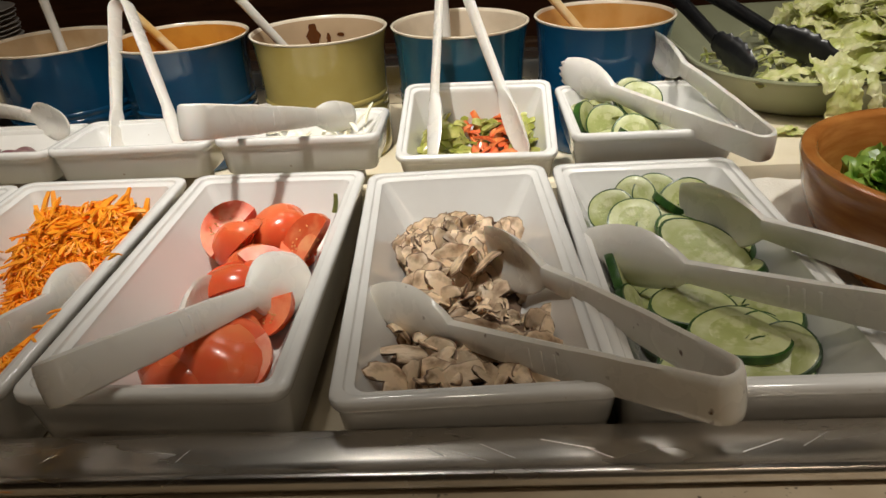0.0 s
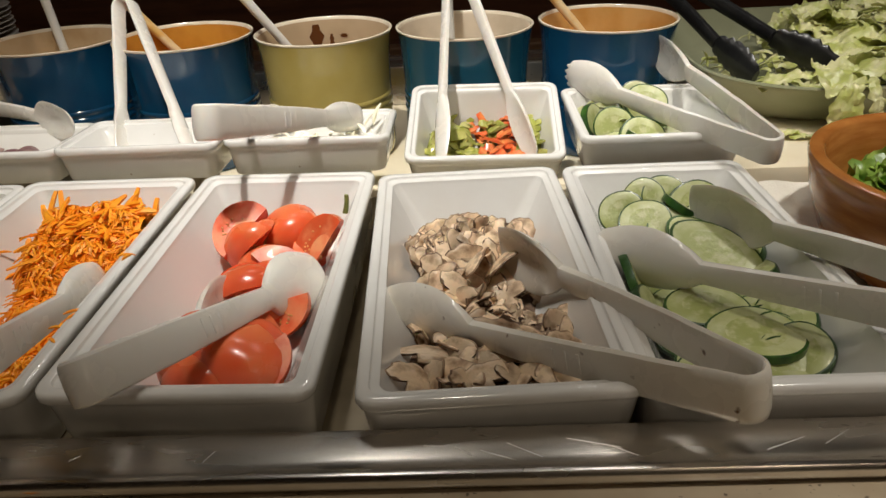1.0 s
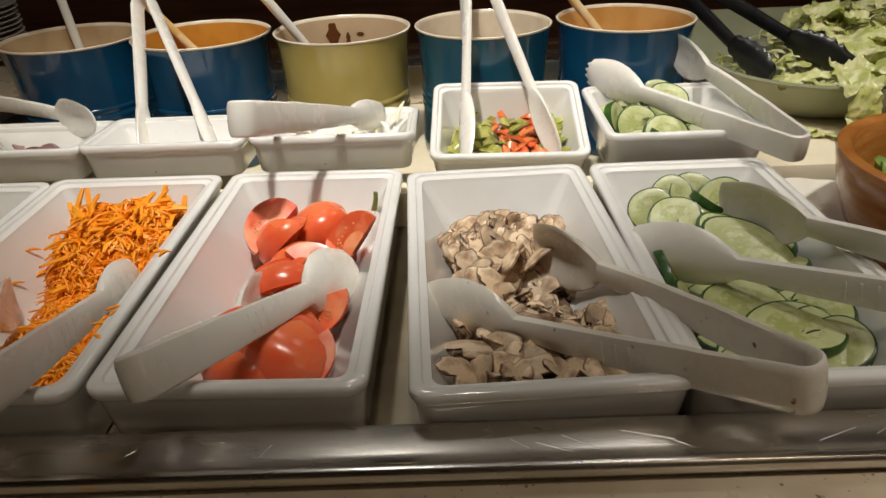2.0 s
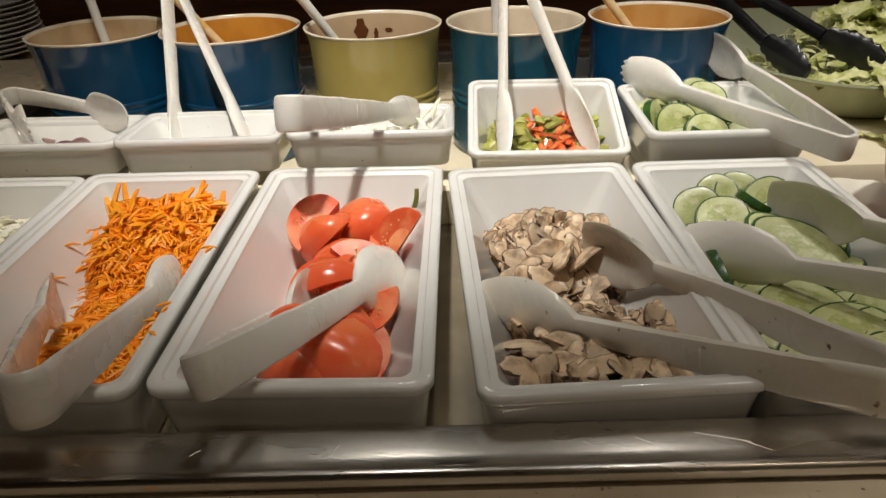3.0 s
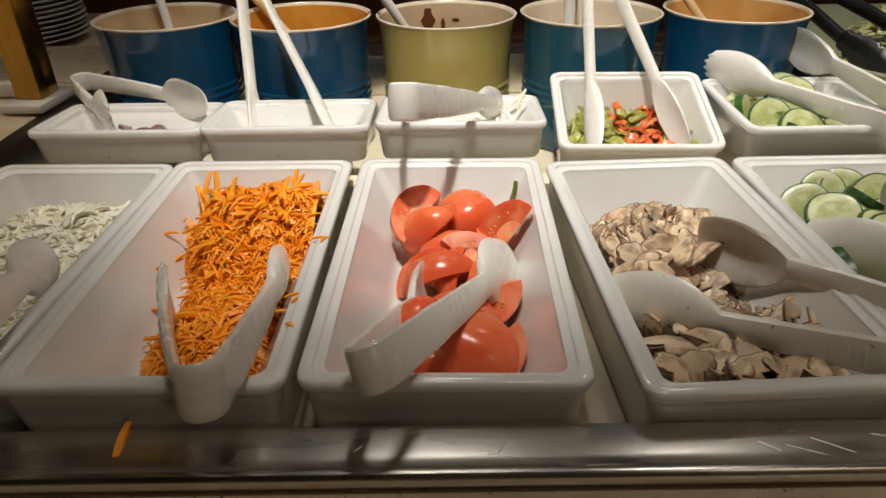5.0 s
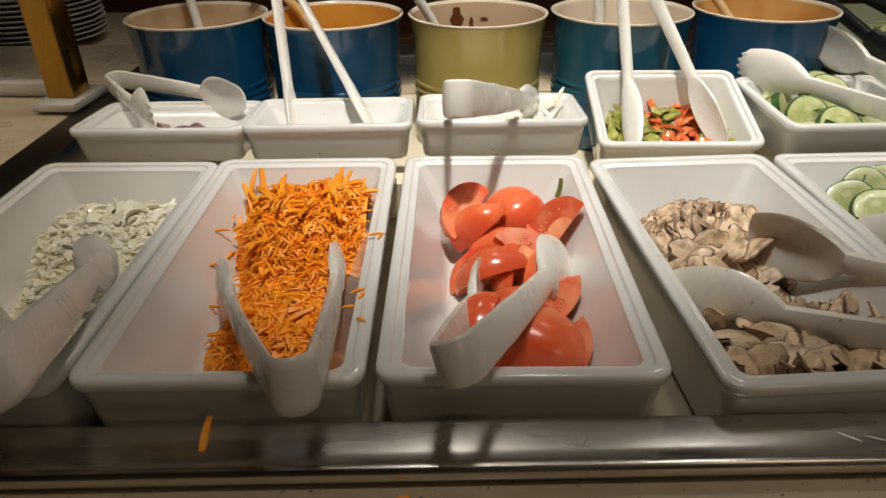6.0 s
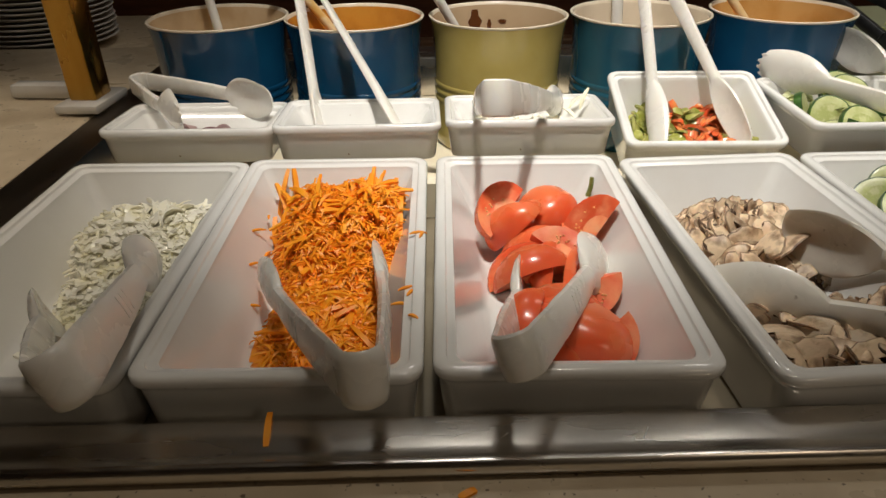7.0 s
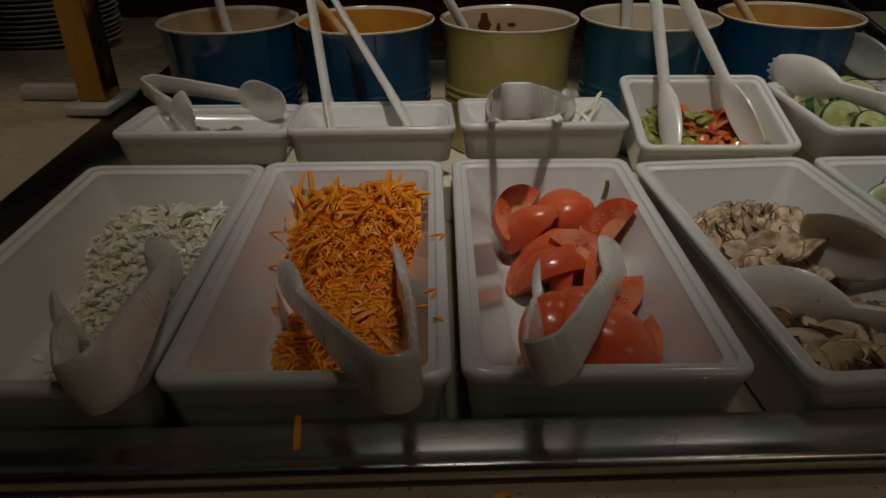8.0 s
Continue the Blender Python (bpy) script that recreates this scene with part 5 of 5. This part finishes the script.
scatter_mesh("leaf_lettuce", pieces, LEAF, "dark green curly leaf lettuce in a wooden bowl", "lettuce")

# black tongs in the lettuce
root = thing("black_tongs", "black nylon tongs with scalloped ends lying in lettuce", "tongs")
for top, neck, tip in (((0.560, 1.330, 1.075), (0.612, 1.120, 1.012), (0.640, 1.052, 0.985)), ((0.560, 1.280, 1.085), (0.668, 1.085, 1.026), (0.735, 1.045, 0.994))):
    top, neck, tip = Vector(top), Vector(neck), Vector(tip)
    bm = bmesh.new()
    up = Vector((0.25, -0.35, 0.9))
    line = smooth_line([top, top.lerp(neck, 0.5) + Vector((0, 0, 0.004)), neck], 6)
    loft(bm, [ring_of(c, neck - top, up, 0.011 - 0.003 * i / len(line), 0.006) for i, c in enumerate(line)])
    part("arm", bm, BLACK_PLASTIC, root)
    bm = bmesh.new()
    rings = []
    for i in range(15):
        f = i / 14
        w = 0.006 + 0.014 * math.sin(math.pi * (0.10 + 0.82 * f)) ** 0.8 + 0.0020 * math.sin(i * 2.6)
        rings.append(ring_of(neck.lerp(tip, f), tip - neck, up, w, 0.0042, 0.006 * math.sin(math.pi * f)))
    loft(bm, rings)
    part("claw", bm, BLACK_PLASTIC, root)
bm = bmesh.new()
box(bm, 0.548, 0.572, 1.295, 1.345, 1.066, 1.100, 0.006)
part("hinge", bm, BLACK_PLASTIC, root)

# ---- brass post and plates at the end of the bar ----
post = thing("brass_post", "square brass sneeze-guard post on a white base plate", "post")
bm = bmesh.new()
box(bm, -0.017, 0.017, -0.020, 0.020, 0.011, 0.75, 0.002)
part("shaft", bm, BRASS, post)
bm = bmesh.new()
box(bm, -0.027, 0.027, -0.042, 0.042, 0.0, 0.011, 0.003)
part("base_plate", bm, PLATE, post, "white base plate")
bm = bmesh.new()
box(bm, -0.125, -0.032, 0.026, 0.052, -0.003, 0.017, 0.006)
part("track", bm, PLATE, post, "low white guard track")
post.matrix_basis = pose(-0.424, 1.062, 0.9595, 0, 0, -4)

bm = bmesh.new()
lathe(bm, [(0.050, 0.0), (0.060, 0.0), (0.064, 0.003), (0.085, 0.007), (0.118, 0.016), (0.122, 0.0185), (0.119, 0.0195), (0.085, 0.010), (0.060, 0.006), (0.02, 0.005)], n=64)
plate_mesh = finish(bm, "plate", PLATE)
random.seed(9)
for k in range(11):
    placed(plate_mesh, "plate", pose(-0.700 + random.uniform(-0.002, 0.002), 1.515 + random.uniform(-0.002, 0.002), 0.9305 + 0.0085 * k, 0, 0, 30 * k), "white china plate in a stack", "plate", "stacked plates")
